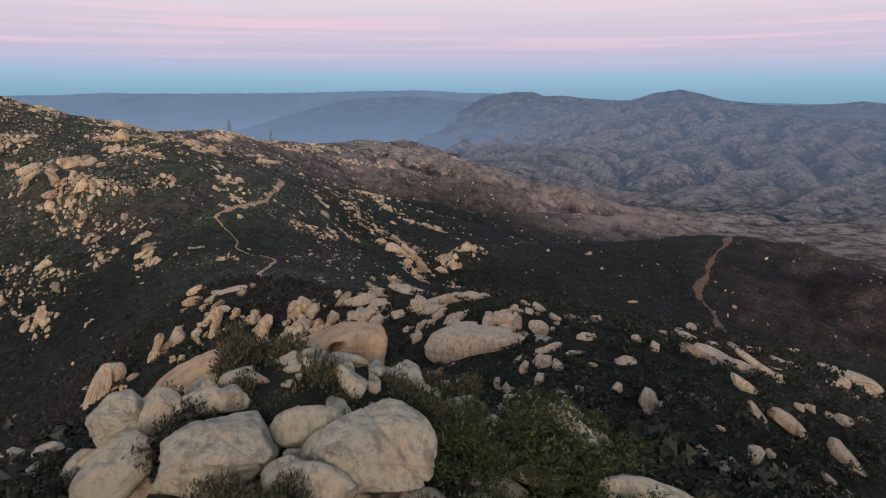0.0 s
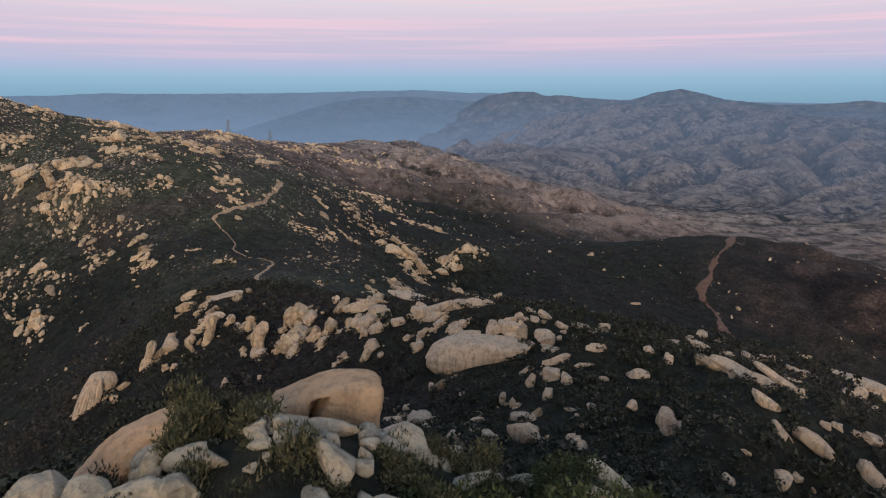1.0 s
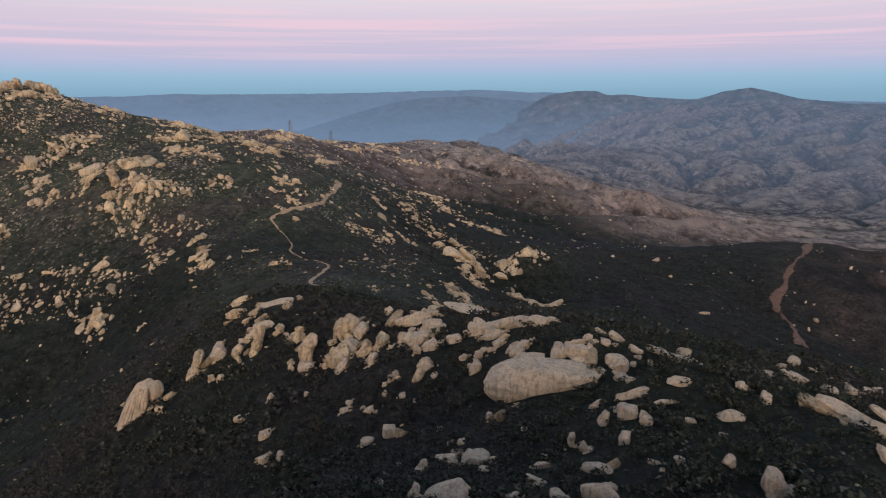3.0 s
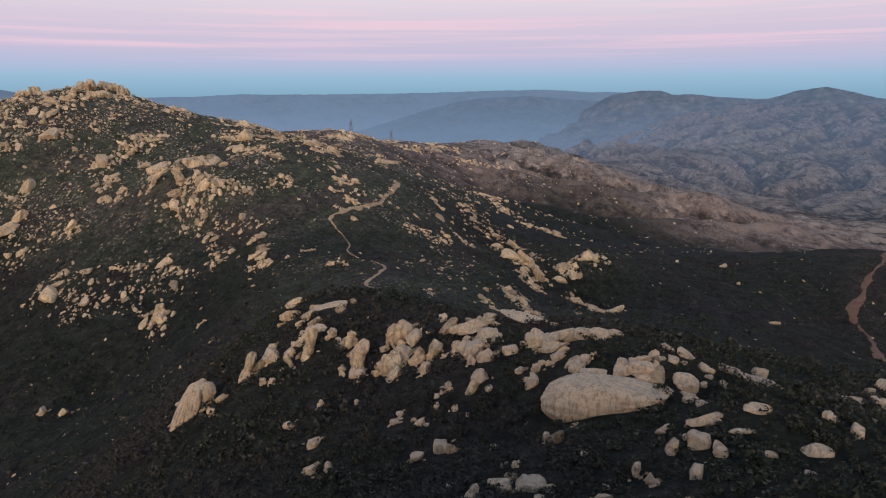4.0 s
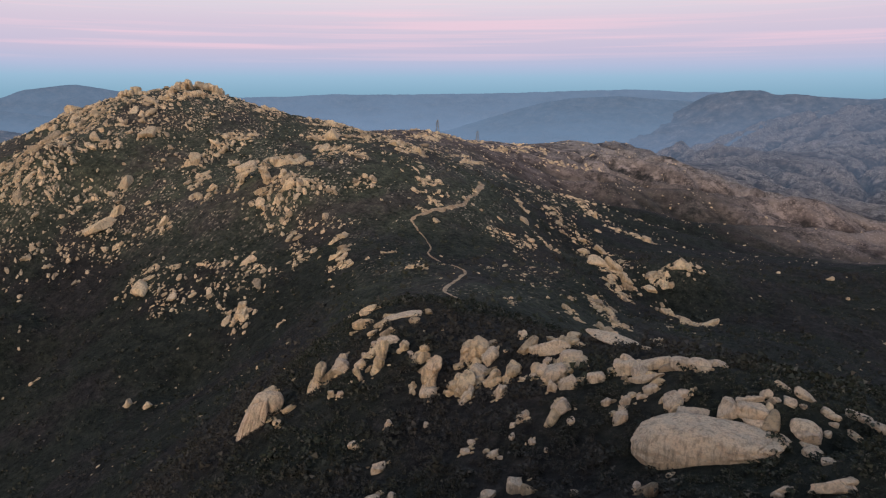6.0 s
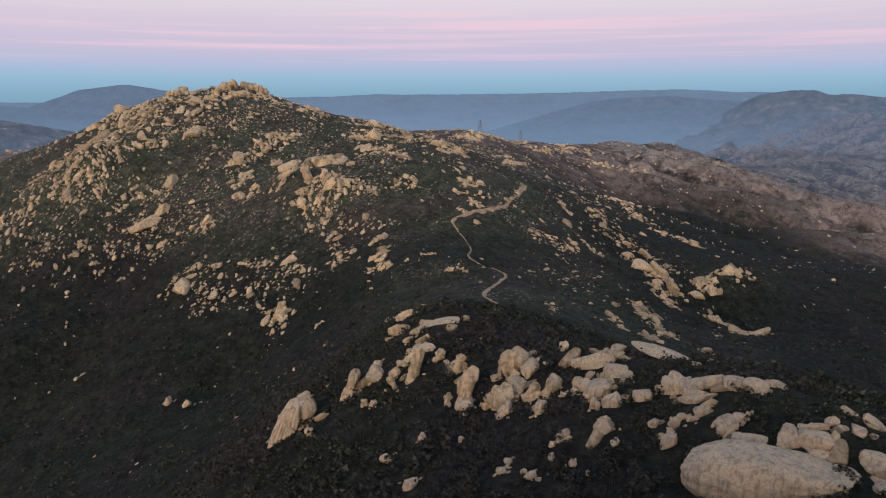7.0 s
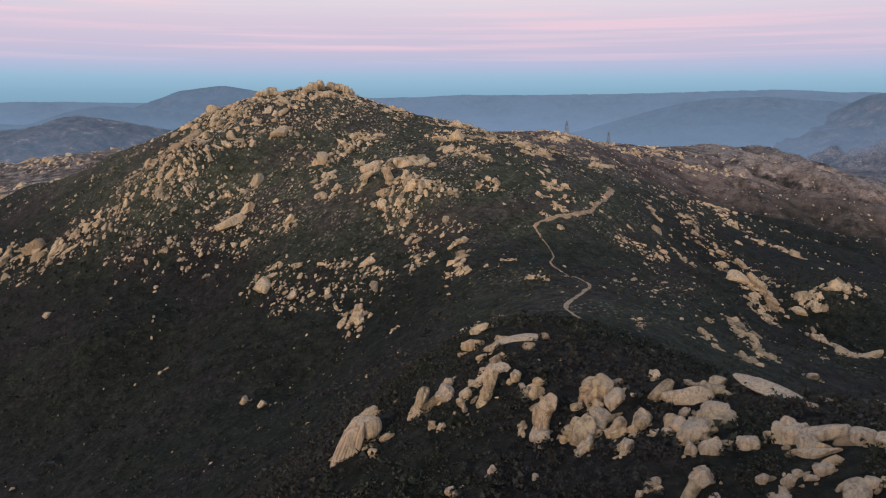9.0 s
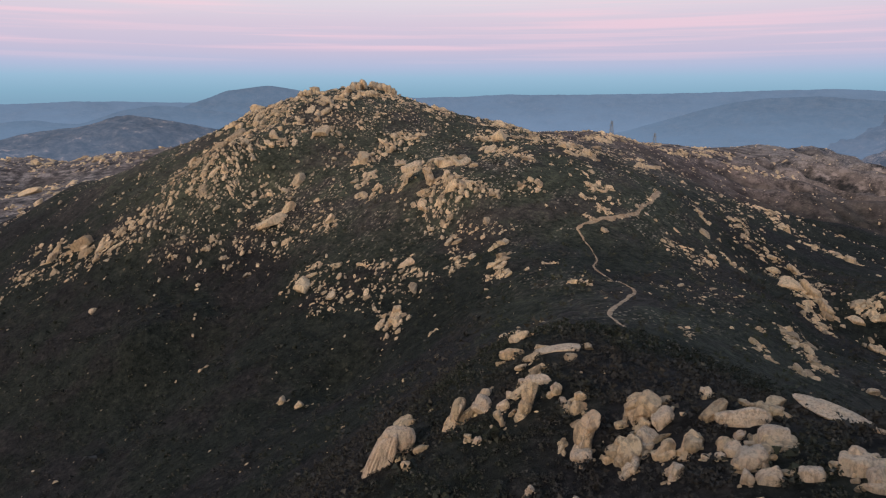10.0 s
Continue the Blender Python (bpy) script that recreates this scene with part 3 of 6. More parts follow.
def build_ground():
    """One sheet round the start of the flight, finest in front, out to the horizon."""
    az = np.radians(np.r_[np.arange(-68, 38, 0.23), np.arange(38, 292, 2.0)])
    rad = np.r_[0.5, 3.0, np.geomspace(6.0, 85.0, 50), np.geomspace(90.0, 900.0, 130), np.geomspace(907.0, 2300.0, 150), np.geomspace(2340.0, 4900.0, 40)]
    a, r = np.meshgrid(az, rad)
    x, y = r * np.sin(a), r * np.cos(a)
    z = height(x, y)
    deg = np.degrees(a)
    z -= 40 * np.clip((r - FAR_LAND) / 60, 0, 1) * (deg > -15.5) * (deg < 39.5)
    nr, na = a.shape
    i, j = np.meshgrid(np.arange(nr - 1), np.arange(na), indexing="ij")
    q = np.stack([i * na + j, i * na + (j + 1) % na, (i + 1) * na + (j + 1) % na, (i + 1) * na + j], -1).reshape(-1, 4)[:, ::-1]
    ob = mesh_object("ground", np.stack([x, y, z], -1).reshape(-1, 3), q, SLOPE)
    wob = 300 * fractal(x, y, 300, 5)
    edge = y + 0.25 * np.minimum(x, 0) + wob
    saddle = np.exp(-((x - 20) / 260) ** 2)
    dry = np.clip((edge - 840 - 420 * saddle) / (360 + 250 * saddle), 0, 1)
    dry = np.maximum(dry, np.clip((-x - 1000) / 300, 0, 1) * np.clip(y / 300, 0, 1))
    burnt = np.exp(-(((x - 520 - wob) / 300) ** 2 + ((y - 780) / 260) ** 2) * 1.3)
    burnt = np.clip(burnt * 2.2 - 0.6, 0, 1) * np.clip((x - 255) / 40, 0, 1)
    # share of the lightened, hazed brush: the heights farther off
    heath_haze = np.clip((z + 150 + 0.3 * wob) / 60, 0, 1) * np.clip((y + 0.18 * x - 290) / 120, 0, 1)
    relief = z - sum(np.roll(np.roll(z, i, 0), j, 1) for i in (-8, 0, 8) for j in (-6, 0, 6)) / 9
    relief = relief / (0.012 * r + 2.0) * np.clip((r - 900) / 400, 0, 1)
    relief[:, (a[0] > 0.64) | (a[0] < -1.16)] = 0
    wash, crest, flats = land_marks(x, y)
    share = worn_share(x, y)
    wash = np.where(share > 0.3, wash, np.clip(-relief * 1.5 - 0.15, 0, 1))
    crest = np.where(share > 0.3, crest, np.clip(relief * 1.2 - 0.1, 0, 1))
    for key, values in (("crest", crest), ("flats", flats * share), ("scorched_thin_haze", np.maximum(np.clip((2250 - r + wob) / 800, 0, 1) * (x > -700), 0.35 * (x <= -700))), ("dryness", dry), ("burnt", burnt), ("heath_haze", heath_haze), ("wash", wash)):
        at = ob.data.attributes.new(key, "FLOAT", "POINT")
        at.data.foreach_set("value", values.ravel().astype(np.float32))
    return tagged(ob, "steep chaparral hillsides falling to dry burnt valley slopes", "ground", kind="structure")


ground = build_ground()
build_far_hills()


def ribbon(name, path, width, mat, lift, label, seed):
    """A worn dirt strip laid over the slope along a path of x, y."""
    p = np.array(path, float)
    s = np.r_[0, np.cumsum(np.hypot(*np.diff(p, axis=0).T))]
    t = np.arange(0, s[-1], 2.0)
    x, y = np.interp(t, s, p[:, 0]), np.interp(t, s, p[:, 1])
    k = np.ones(9) / 9
    for _ in range(2):
        x, y = (np.convolve(np.pad(v, 4, "edge"), k, "valid") for v in (x, y))
    dx, dy = np.gradient(x), np.gradient(y)
    n = np.hypot(dx, dy) + 1e-6
    rr = np.random.default_rng(seed)
    wl, wr = (width * (0.5 + 0.30 * np.convolve(rr.normal(size=len(t) + 14), np.ones(15) / 3.9, "valid")).clip(0.16, 1.0) for _ in range(2))
    cols = []
    for f in (-1, -0.5, 0, 0.5, 1):
        w = np.where(f < 0, wl, wr) * f
        px, py = x - dy / n * w, y + dx / n * w
        cols.append(np.stack([px, py, height(px, py) + lift * (1 - 0.9 * f * f)], -1))
    v = np.stack(cols, 1)
    m = len(t)
    i, j = np.meshgrid(np.arange(m - 1), np.arange(4), indexing="ij")
    q = np.stack([i * 5 + j, (i + 1) * 5 + j, (i + 1) * 5 + j + 1, i * 5 + j + 1], -1).reshape(-1, 4)
    return tagged(mesh_object(name, v.reshape(-1, 3), q, mat), label, "trail", kind="structure")


TRAIL_UPPER = [(-172, 770), (-165, 705), (-167, 659), (-178, 634), (-186, 617), (-195, 600), (-190, 594)]
TRAIL_LOWER = [(-195, 600), (-186, 590), (-177, 578), (-168, 564), (-159, 549), (-158, 526), (-144, 519), (-120, 475), (-111, 466), (-106, 409), (-100, 376), (-80, 335)]
FIRE_ROAD = [(400, 950), (378, 908), (337, 839), (297, 777), (283, 745), (262, 716), (266, 678), (255, 624)]
ribbon("trail", TRAIL_UPPER, 3.8, TRAIL_DIRT, 0.4, "eroded orange dirt trail climbing the brushy ridge", 3)
ribbon("trail", TRAIL_LOWER, 1.5, TRAIL_DIRT, 0.45, "narrow pale dirt footpath along the saddle", 4)
ribbon("fire_road", FIRE_ROAD, 6.5, ROAD_DIRT, 0.7, "red dirt firebreak up the burnt hill", 5)


def far_ridge(name, crest, distance, centre, mat, label, rough=0.10, drop=-330.0, depth=700.0, seed=1):
    """A range of hills on the horizon: crest of azimuth and elevation in degrees, falling towards the valley."""
    c = np.array(crest)
    az = np.arange(c[0, 0], c[-1, 0], 0.09)
    el = np.interp(az, c[:, 0], c[:, 1])
    el = np.convolve(np.pad(el, 4, "edge"), np.ones(9) / 9, "valid") + rough * (fractal(az * 1.0 + seed * 31, az * 0 + seed, 1.6, 5) + 0.5 * fractal(az + seed * 7, az * 0 + 5.0, 0.35, 3))
    top = np.tan(np.radians(el)) * distance
    rows = []
    for f in np.r_[-0.25, 0, np.linspace(0.02, 1, 18)]:
        d = distance - depth * f
        x, y = centre[0] + d * np.sin(np.radians(az)), centre[1] + d * np.cos(np.radians(az))
        g = abs(f)
        spur = fractal(x, y, 420, 5, True) * 260 * min(1, g * 3) * (1 - g)
        rows.append(np.stack([x, y, top + (drop - top) * g ** 0.8 + spur * (1 if f > 0 else 0)], -1))
    v = np.stack(rows)
    nr, na = v.shape[:2]
    i, j = np.meshgrid(np.arange(nr - 1), np.arange(na - 1), indexing="ij")
    q = np.stack([i * na + j, (i + 1) * na + j, (i + 1) * na + j + 1, i * na + j + 1], -1).reshape(-1, 4)
    return tagged(mesh_object(name, v.reshape(-1, 3), q, mat), label, "hills", kind="structure")


MIDWAY, LATE = (-6, 40), (-12, 79)
# range materials that glow in the haze colour; first the colour, then its share
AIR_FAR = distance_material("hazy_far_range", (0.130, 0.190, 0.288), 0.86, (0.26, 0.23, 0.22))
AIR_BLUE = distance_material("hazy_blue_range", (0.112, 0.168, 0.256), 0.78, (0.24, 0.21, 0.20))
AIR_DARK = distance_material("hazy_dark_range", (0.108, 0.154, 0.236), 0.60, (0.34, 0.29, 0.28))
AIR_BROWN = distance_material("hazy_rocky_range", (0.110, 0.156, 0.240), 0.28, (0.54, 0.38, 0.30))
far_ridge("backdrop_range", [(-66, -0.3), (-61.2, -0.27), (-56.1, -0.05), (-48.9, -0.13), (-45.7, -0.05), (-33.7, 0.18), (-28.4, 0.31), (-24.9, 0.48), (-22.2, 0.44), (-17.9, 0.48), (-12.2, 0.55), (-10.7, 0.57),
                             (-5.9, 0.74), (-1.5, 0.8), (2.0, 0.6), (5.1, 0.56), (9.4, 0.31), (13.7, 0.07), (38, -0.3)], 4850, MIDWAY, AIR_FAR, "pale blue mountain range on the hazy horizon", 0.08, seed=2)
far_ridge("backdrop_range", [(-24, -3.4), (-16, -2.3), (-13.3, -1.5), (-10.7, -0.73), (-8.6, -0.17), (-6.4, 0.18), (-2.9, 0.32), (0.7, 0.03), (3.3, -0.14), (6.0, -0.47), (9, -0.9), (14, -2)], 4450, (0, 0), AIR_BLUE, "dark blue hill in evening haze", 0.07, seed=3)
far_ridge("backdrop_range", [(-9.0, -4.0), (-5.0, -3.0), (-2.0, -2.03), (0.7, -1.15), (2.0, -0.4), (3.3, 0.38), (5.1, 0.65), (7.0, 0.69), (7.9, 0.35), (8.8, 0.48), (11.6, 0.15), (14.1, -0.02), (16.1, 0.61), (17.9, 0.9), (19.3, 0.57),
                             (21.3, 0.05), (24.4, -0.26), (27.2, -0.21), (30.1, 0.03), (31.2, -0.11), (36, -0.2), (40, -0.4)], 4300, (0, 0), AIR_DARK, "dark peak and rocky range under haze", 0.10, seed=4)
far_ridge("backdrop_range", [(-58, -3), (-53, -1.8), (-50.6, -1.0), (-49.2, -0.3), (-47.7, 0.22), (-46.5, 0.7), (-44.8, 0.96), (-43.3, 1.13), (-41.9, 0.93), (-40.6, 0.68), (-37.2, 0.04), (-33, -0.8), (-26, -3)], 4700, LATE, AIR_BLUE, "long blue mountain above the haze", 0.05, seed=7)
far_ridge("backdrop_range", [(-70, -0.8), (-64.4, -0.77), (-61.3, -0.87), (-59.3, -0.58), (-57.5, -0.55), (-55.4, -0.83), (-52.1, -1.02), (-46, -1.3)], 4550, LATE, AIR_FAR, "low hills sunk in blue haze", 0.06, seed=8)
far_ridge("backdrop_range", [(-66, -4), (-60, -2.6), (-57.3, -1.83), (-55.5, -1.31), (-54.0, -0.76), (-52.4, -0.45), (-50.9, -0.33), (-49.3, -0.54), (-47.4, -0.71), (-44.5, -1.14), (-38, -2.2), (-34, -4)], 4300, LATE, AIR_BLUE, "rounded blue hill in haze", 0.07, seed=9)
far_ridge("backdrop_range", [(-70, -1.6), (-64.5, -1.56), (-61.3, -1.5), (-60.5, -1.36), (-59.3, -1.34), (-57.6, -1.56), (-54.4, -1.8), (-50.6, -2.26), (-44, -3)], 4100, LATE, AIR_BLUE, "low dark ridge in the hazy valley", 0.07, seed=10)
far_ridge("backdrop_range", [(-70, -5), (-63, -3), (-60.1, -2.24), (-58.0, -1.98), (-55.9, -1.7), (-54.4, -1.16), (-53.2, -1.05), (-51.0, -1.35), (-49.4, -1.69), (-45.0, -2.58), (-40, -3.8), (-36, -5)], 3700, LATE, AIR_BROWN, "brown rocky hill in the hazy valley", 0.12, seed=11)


# ---- boulders: x, y, z of the middle, length, thickness, lean in degrees ----
# on the knoll that the flight starts over
KNOLL_ROCKS_A = [
    (-10.6, 29.2, -12.7, 2.2, 1, 20), (-9.4, 29.6, -12.8, 1.5, 1, 20), (-11.1, 32.3, -13.2, 1.1, 0.8, 10), (-8, 36.4, -13.8, 1.9, 1.1, -42),
    (-5.7, 28.2, -13.1, 3.1, 1, 0), (-1.9, 35.9, -14.4, 2.1, 1.4, -30), (-0.1, 36.4, -15.7, 1.2, 0.7, -20), (6.5, 32.5, -15.3, 3.2, 1.1, -45),
    (4.6, 32.9, -15.4, 2.5, 0.9, -20), (8.1, 34.7, -16.9, 1.2, 1.1, -40), (9, 34.5, -16.9, 1, 0.7, 0), (-20.4, 36.5, -17.4, 1.5, 0.9, 10),
    (-19, 34.9, -17.3, 2, 1.3, 30), (-21.1, 35.8, -17.9, 1.3, 1, 20), (-15.5, 33.2, -14.6, 2.4, 0.9, 10), (-12.8, 30.2, -13.4, 1.5, 1.6, 60),
]
KNOLL_ROCKS_B = [
    (-12.2, 35.2, -14.2, 2.0, 1.1, 20), (-14.9, 29.5, -15.1, 2.3, 0.9, 20), (-10.8, 37.8, -13.8, 2.1, 0.8, 15), (-1.3, 35.6, -15, 1.4, 1.1, -40),
    
    (-14.4, 34, -15.3, 1.4, 1.1, 30), (-12.7, 31.4, -14.7, 1.8, 0.8, 55), (-12.4, 38.4, -14.9, 2.9, 1.2, 22), 
    (-8.2, 36.8, -13.5, 1.3, 1.4, 70), (-7.2, 36.8, -14, 1.4, 0.8, -40), (-2, 37.9, -15.5, 2.1, 0.8, -46), (-0.8, 37.7, -16.1, 1.4, 0.5, -20),
]
KNOLL_ROCKS_C = [
    (0.2, 37.7, -16.2, 0.8, 0.6, 0), (-11.2, 30.2, -13.7, 2.5, 0.8, 10), (-9.7, 31.2, -13.8, 2, 1.3, 20), (-13.3, 26.6, -14.3, 2.9, 1.5, 35),
    (-13.8, 29.8, -14.8, 1.3, 0.7, 20), (-17.3, 31.2, -15.6, 2, 1, 45), (-26.4, 43.2, -21.5, 1.3, 0.7, 10), (-24.4, 40.9, -21, 1.7, 0.8, 10),
    (-25.3, 43.7, -21.9, 1.7, 0.3, -5), (-22, 35.3, -19.7, 2.8, 1.2, 30), (-20.5, 33.6, -19.7, 2.3, 1.3, 30), (-9.7, 21.7, -12.8, 4, 1.3, 15),
    (-12, 21.8, -12.9, 1.8, 1, 20), (-8.3, 22.2, -12.9, 1.5, 0.9, 10), (-2.5, 22.3, -13.2, 2.1, 1.2, 0), (-4.8, 24.3, -13.2, 3.3, 1.4, -16),
]
KNOLL_ROCKS_D = [
    (-6, 25.3, -12.8, 1.4, 1.4, 20), (9.1, 27.4, -16.5, 4.9, 1.8, -22), (8.3, 41.1, -19, 3.3, 0.9, -43),
    (5.1, 41, -17.9, 2, 0.7, -6), (-30.1, 46, -24.1, 1.9, 0.9, 20), (3.9, 38, -17.5, 2.7, 0.9, -12),
]
# on the outcrop spur and the slopes below it
SPUR_ROCKS_A = [
    (-111.5, 226.5, -87.6, 9.5, 4.6, 12), (-127.2, 252.5, -99.9, 8.7, 4.5, 30), (-109.2, 228.3, -92.9, 6.2, 2.7, -15),
    (-104, 219.8, -93, 2.8, 3.2, 90), (-267.9, 451.3, -151.3, 9.6, 10.4, 0), (-261.1, 453, -149.2, 5.2, 4.8, 0), (-278, 472.8, -143.1, 18.8, 7.5, 80),
    (-265.8, 464.9, -145.2, 8.2, 7.3, 0), (-225.4, 440.9, -138.4, 10.5, 4.9, 25), (-100.7, 238.9, -85.6, 13.3, 3, 70), (-93.7, 242.8, -83, 6.3, 4, 20),
    (-96.4, 249.8, -82.1, 3.4, 3.4, 0), (-85.2, 238.3, -79.2, 3.2, 2.3, 60), (-86.7, 244.4, -78.8, 2.2, 2.2, 0), (-82.9, 230.9, -79.9, 5.9, 1.7, -65),
    (-77.9, 235, -75.5, 10.7, 2.8, 72),
]
SPUR_ROCKS_B = [
    (-79.8, 247.1, -74, 7.6, 2.9, 15), (-84.6, 248.5, -76.4, 2.6, 2.4, 0), (-90.9, 228.1, -85.5, 3, 1.7, 90), (-87, 226.4, -84.3, 2.2, 2.1, 0),
    (-102.2, 273.8, -79.2, 3.1, 2.5, 0), (-101.9, 285.1, -76.9, 7.3, 2.8, 20), (-98.7, 271.7, -77.4, 4.9, 3.1, 20),
    (-89.1, 257.5, -75.7, 3.8, 2.3, 30), (-88.4, 262, -74, 5, 1.9, 35), (-139.3, 352.7, -102.9, 3.9, 2.2, 30), (-82.3, 268.8, -71.6, 14.5, 2.5, 10),
    (-82.6, 254.6, -73.3, 6, 2.4, 35), (-73.5, 242.5, -73.2, 3.2, 2.5, -60), (-69.2, 236.7, -73.9, 3.1, 2.2, 60), (-64.9, 238.8, -72.1, 3.1, 2.4, 0),
    (-64.3, 234.2, -73.7, 2.9, 2.5, 0),
]
SPUR_ROCKS_C = [
    (-58.6, 222.1, -74.1, 12.6, 3.2, 70), (-59.5, 230.2, -73.9, 4.6, 2.5, 10), (-57.3, 218.2, -77, 4.2, 2.8, 10), (-50.4, 220.1, -74.4, 7.4, 3.4, 65),
    (-50.7, 234, -69.6, 6.2, 3.3, 60), (-46.8, 231.6, -69.4, 4.2, 3.2, 80), (-42.7, 227.6, -68.2, 5.3, 4.1, 20), (-46.9, 227, -71.5, 4.8, 2.5, 70),
    (-44.8, 221, -72.3, 3.9, 3.4, 0), (-45.2, 213.9, -73.7, 3.6, 1.9, 70), (-39.2, 215.3, -70.4, 4.2, 2.1, 40), (-35.4, 217.1, -68, 5.6, 3, 60),
    (-35.8, 208, -70, 3.4, 1.9, 70), (-31.5, 213.6, -67.9, 1.7, 1.6, 0), (-36.2, 239.6, -65.8, 3, 2.3, 60), (-27.1, 227.1, -64.4, 10.5, 4.2, 5),
]
SPUR_ROCKS_D = [
    (-24.8, 236.9, -65, 6.8, 1.5, 3), (-20.1, 220.1, -64.2, 6.5, 4.7, 0), (-27, 221.7, -66, 2.4, 2.3, 0), (-28.7, 218.2, -66.6, 3, 2.4, 0),
    (-22.7, 209, -64.4, 6.2, 5, 20), (-22.9, 203.3, -65.1, 3.3, 2.2, 80), (-19.7, 203.9, -63.9, 4.6, 4.1, 30), (-28.9, 213.2, -67, 2, 1.7, 0),
    (-13.4, 204.8, -62.5, 3.3, 2.4, 20), (-9.9, 239.8, -64.3, 18.2, 1.5, -14), (3.2, 419.3, -123, 6.2, 5, 20), (-2.9, 231.9, -63.6, 3.1, 1.2, 0),
    (-6.8, 208.2, -60.1, 5, 3.6, 80), (-4.7, 213.2, -60.8, 2, 1.7, 0), (-1.4, 207.2, -58.9, 9, 3.4, 18), (-2.3, 200.4, -59.5, 7.9, 2.1, 14),
]
SPUR_ROCKS_E = [
    (4.7, 204.3, -57.1, 4.8, 3.2, -5), (8.1, 201.5, -55.9, 5, 2.9, 15), (12.5, 208.4, -57.6, 5, 1.9, -15), (-1.3, 194.9, -59.5, 3.6, 2.3, 30),
    (-6.2, 193.6, -62.2, 2.8, 2.2, 60), (-6.9, 191.8, -63.3, 1.8, 1.5, 0), (-7.3, 189, -64.2, 4.2, 2.5, 40), (-10.2, 194.9, -63.6, 2.5, 1.9, 50),
    (-3.3, 193.4, -61, 2.8, 1.3, 20), (2.7, 187.8, -59, 4.2, 3.7, 30), (4.9, 189.1, -57.7, 2.5, 1.8, 0),  (6.3, 182.1, -58.8, 6.4, 3.5, 5), (12.2, 181.2, -56.4, 4.2, 4, 0), (16.6, 180.1, -55.8, 6.3, 3.5, 0),
]
SPUR_ROCKS_F = [
    (16.4, 177.5, -57.1, 6, 1.6, 0), (16.4, 183.8, -55.2, 4.8, 1.5, 10), (19.2, 185.7, -54.7, 2.3, 1.8, 60), (14.7, 184.2, -55.5, 1.9, 1.1, 20),
    (25.4, 177.7, -58.2, 5.1, 3.5, -25), (25.2, 173.1, -59.5, 3.5, 2.3, -20), (25.2, 162.7, -55.6, 2.1, 1.3, 0), (28.7, 180.1, -58.7, 1.5, 1.4, 0),
    (20.8, 184.7, -55.1, 1.7, 1.1, 0), (22.9, 184.7, -55.2, 2.9, 1.8, -20), (25.5, 185, -56.1, 1.5, 1, 0), (23.2, 193.6, -55.7, 3.8, 1.3, -30),
    (26.8, 190.5, -56, 4.3, 2, -35), (30.5, 185.2, -57.5, 3.2, 1.5, 0), (30.3, 183.3, -58.1, 1.9, 1, 0), (34.7, 188.4, -58, 2.8, 1.8, -10),
]
SPUR_ROCKS_G = [
    (36.7, 187.7, -58.4, 4.3, 1.8, -25), (41.7, 183.6, -59, 11.4, 2.2, -18), (23.5, 151.9, -54.3, 6.2, 2.1, 15), (26.1, 152.9, -53.4, 1.4, 1.2, 0),
    (31.3, 151.7, -51.3, 4.3, 1.8, 5), (17.1, 154.7, -58.2, 1.6, 1.2, 0), (18.8, 156.3, -57.8, 2, 1, 20), (21.5, 146, -54.9, 3.3, 2.8, 0),
    (20.4, 148.3, -55.7, 1.5, 1.3, 0), (-19.9, 194.5, -66.4, 4.7, 3.4, 40), (-28.3, 195.5, -69.4, 3.2, 1.9, 40), (-30.2, 193.7, -71.1, 1.8, 1.3, 30),
    (-29.5, 190, -72, 1.9, 1.4, 80), (-24.7, 187.3, -71.3, 1.8, 1.4, 0), (-32.8, 186.1, -74.6, 3, 1.8, 15), (-39.8, 188.3, -76.2, 2.4, 1.6, 0),
]
SPUR_ROCKS_H = [
    (-38.9, 191, -75.3, 1.9, 1.3, 0), (-21.5, 184.6, -71.4, 1.2, 0.9, 90), (-17.4, 191.3, -67.4, 2.2, 1.4, 50), (-3.1, 162.7, -64.8, 2.1, 1.2, 90),
    (-1.6, 154.8, -62.9, 1.2, 1, 0), (-72.1, 201.9, -85.9, 3, 2.6, 30), (-64.9, 207.1, -81.8, 2.7, 1.4, 60), (-54.1, 204.9, -79.5, 1.8, 1.5, 80),
    (-61.4, 191, -84.8, 3.5, 3.1, 70), (-307.2, 390.9, -184.5, 6.3, 5.5, 40), (-293.1, 390.7, -184, 6.2, 6.9, 0), (-291.5, 415.3, -182.4, 3.2, 2.8, 0),
    (-25.7, 174.5, -74.4, 3.7, 3.7, 0), (-30.9, 172.8, -76.2, 3, 2.7, 0), (-57.1, 176.8, -84.4, 3.8, 2.6, 0), (-52.7, 176.4, -83, 2.9, 1.9, 60),
]
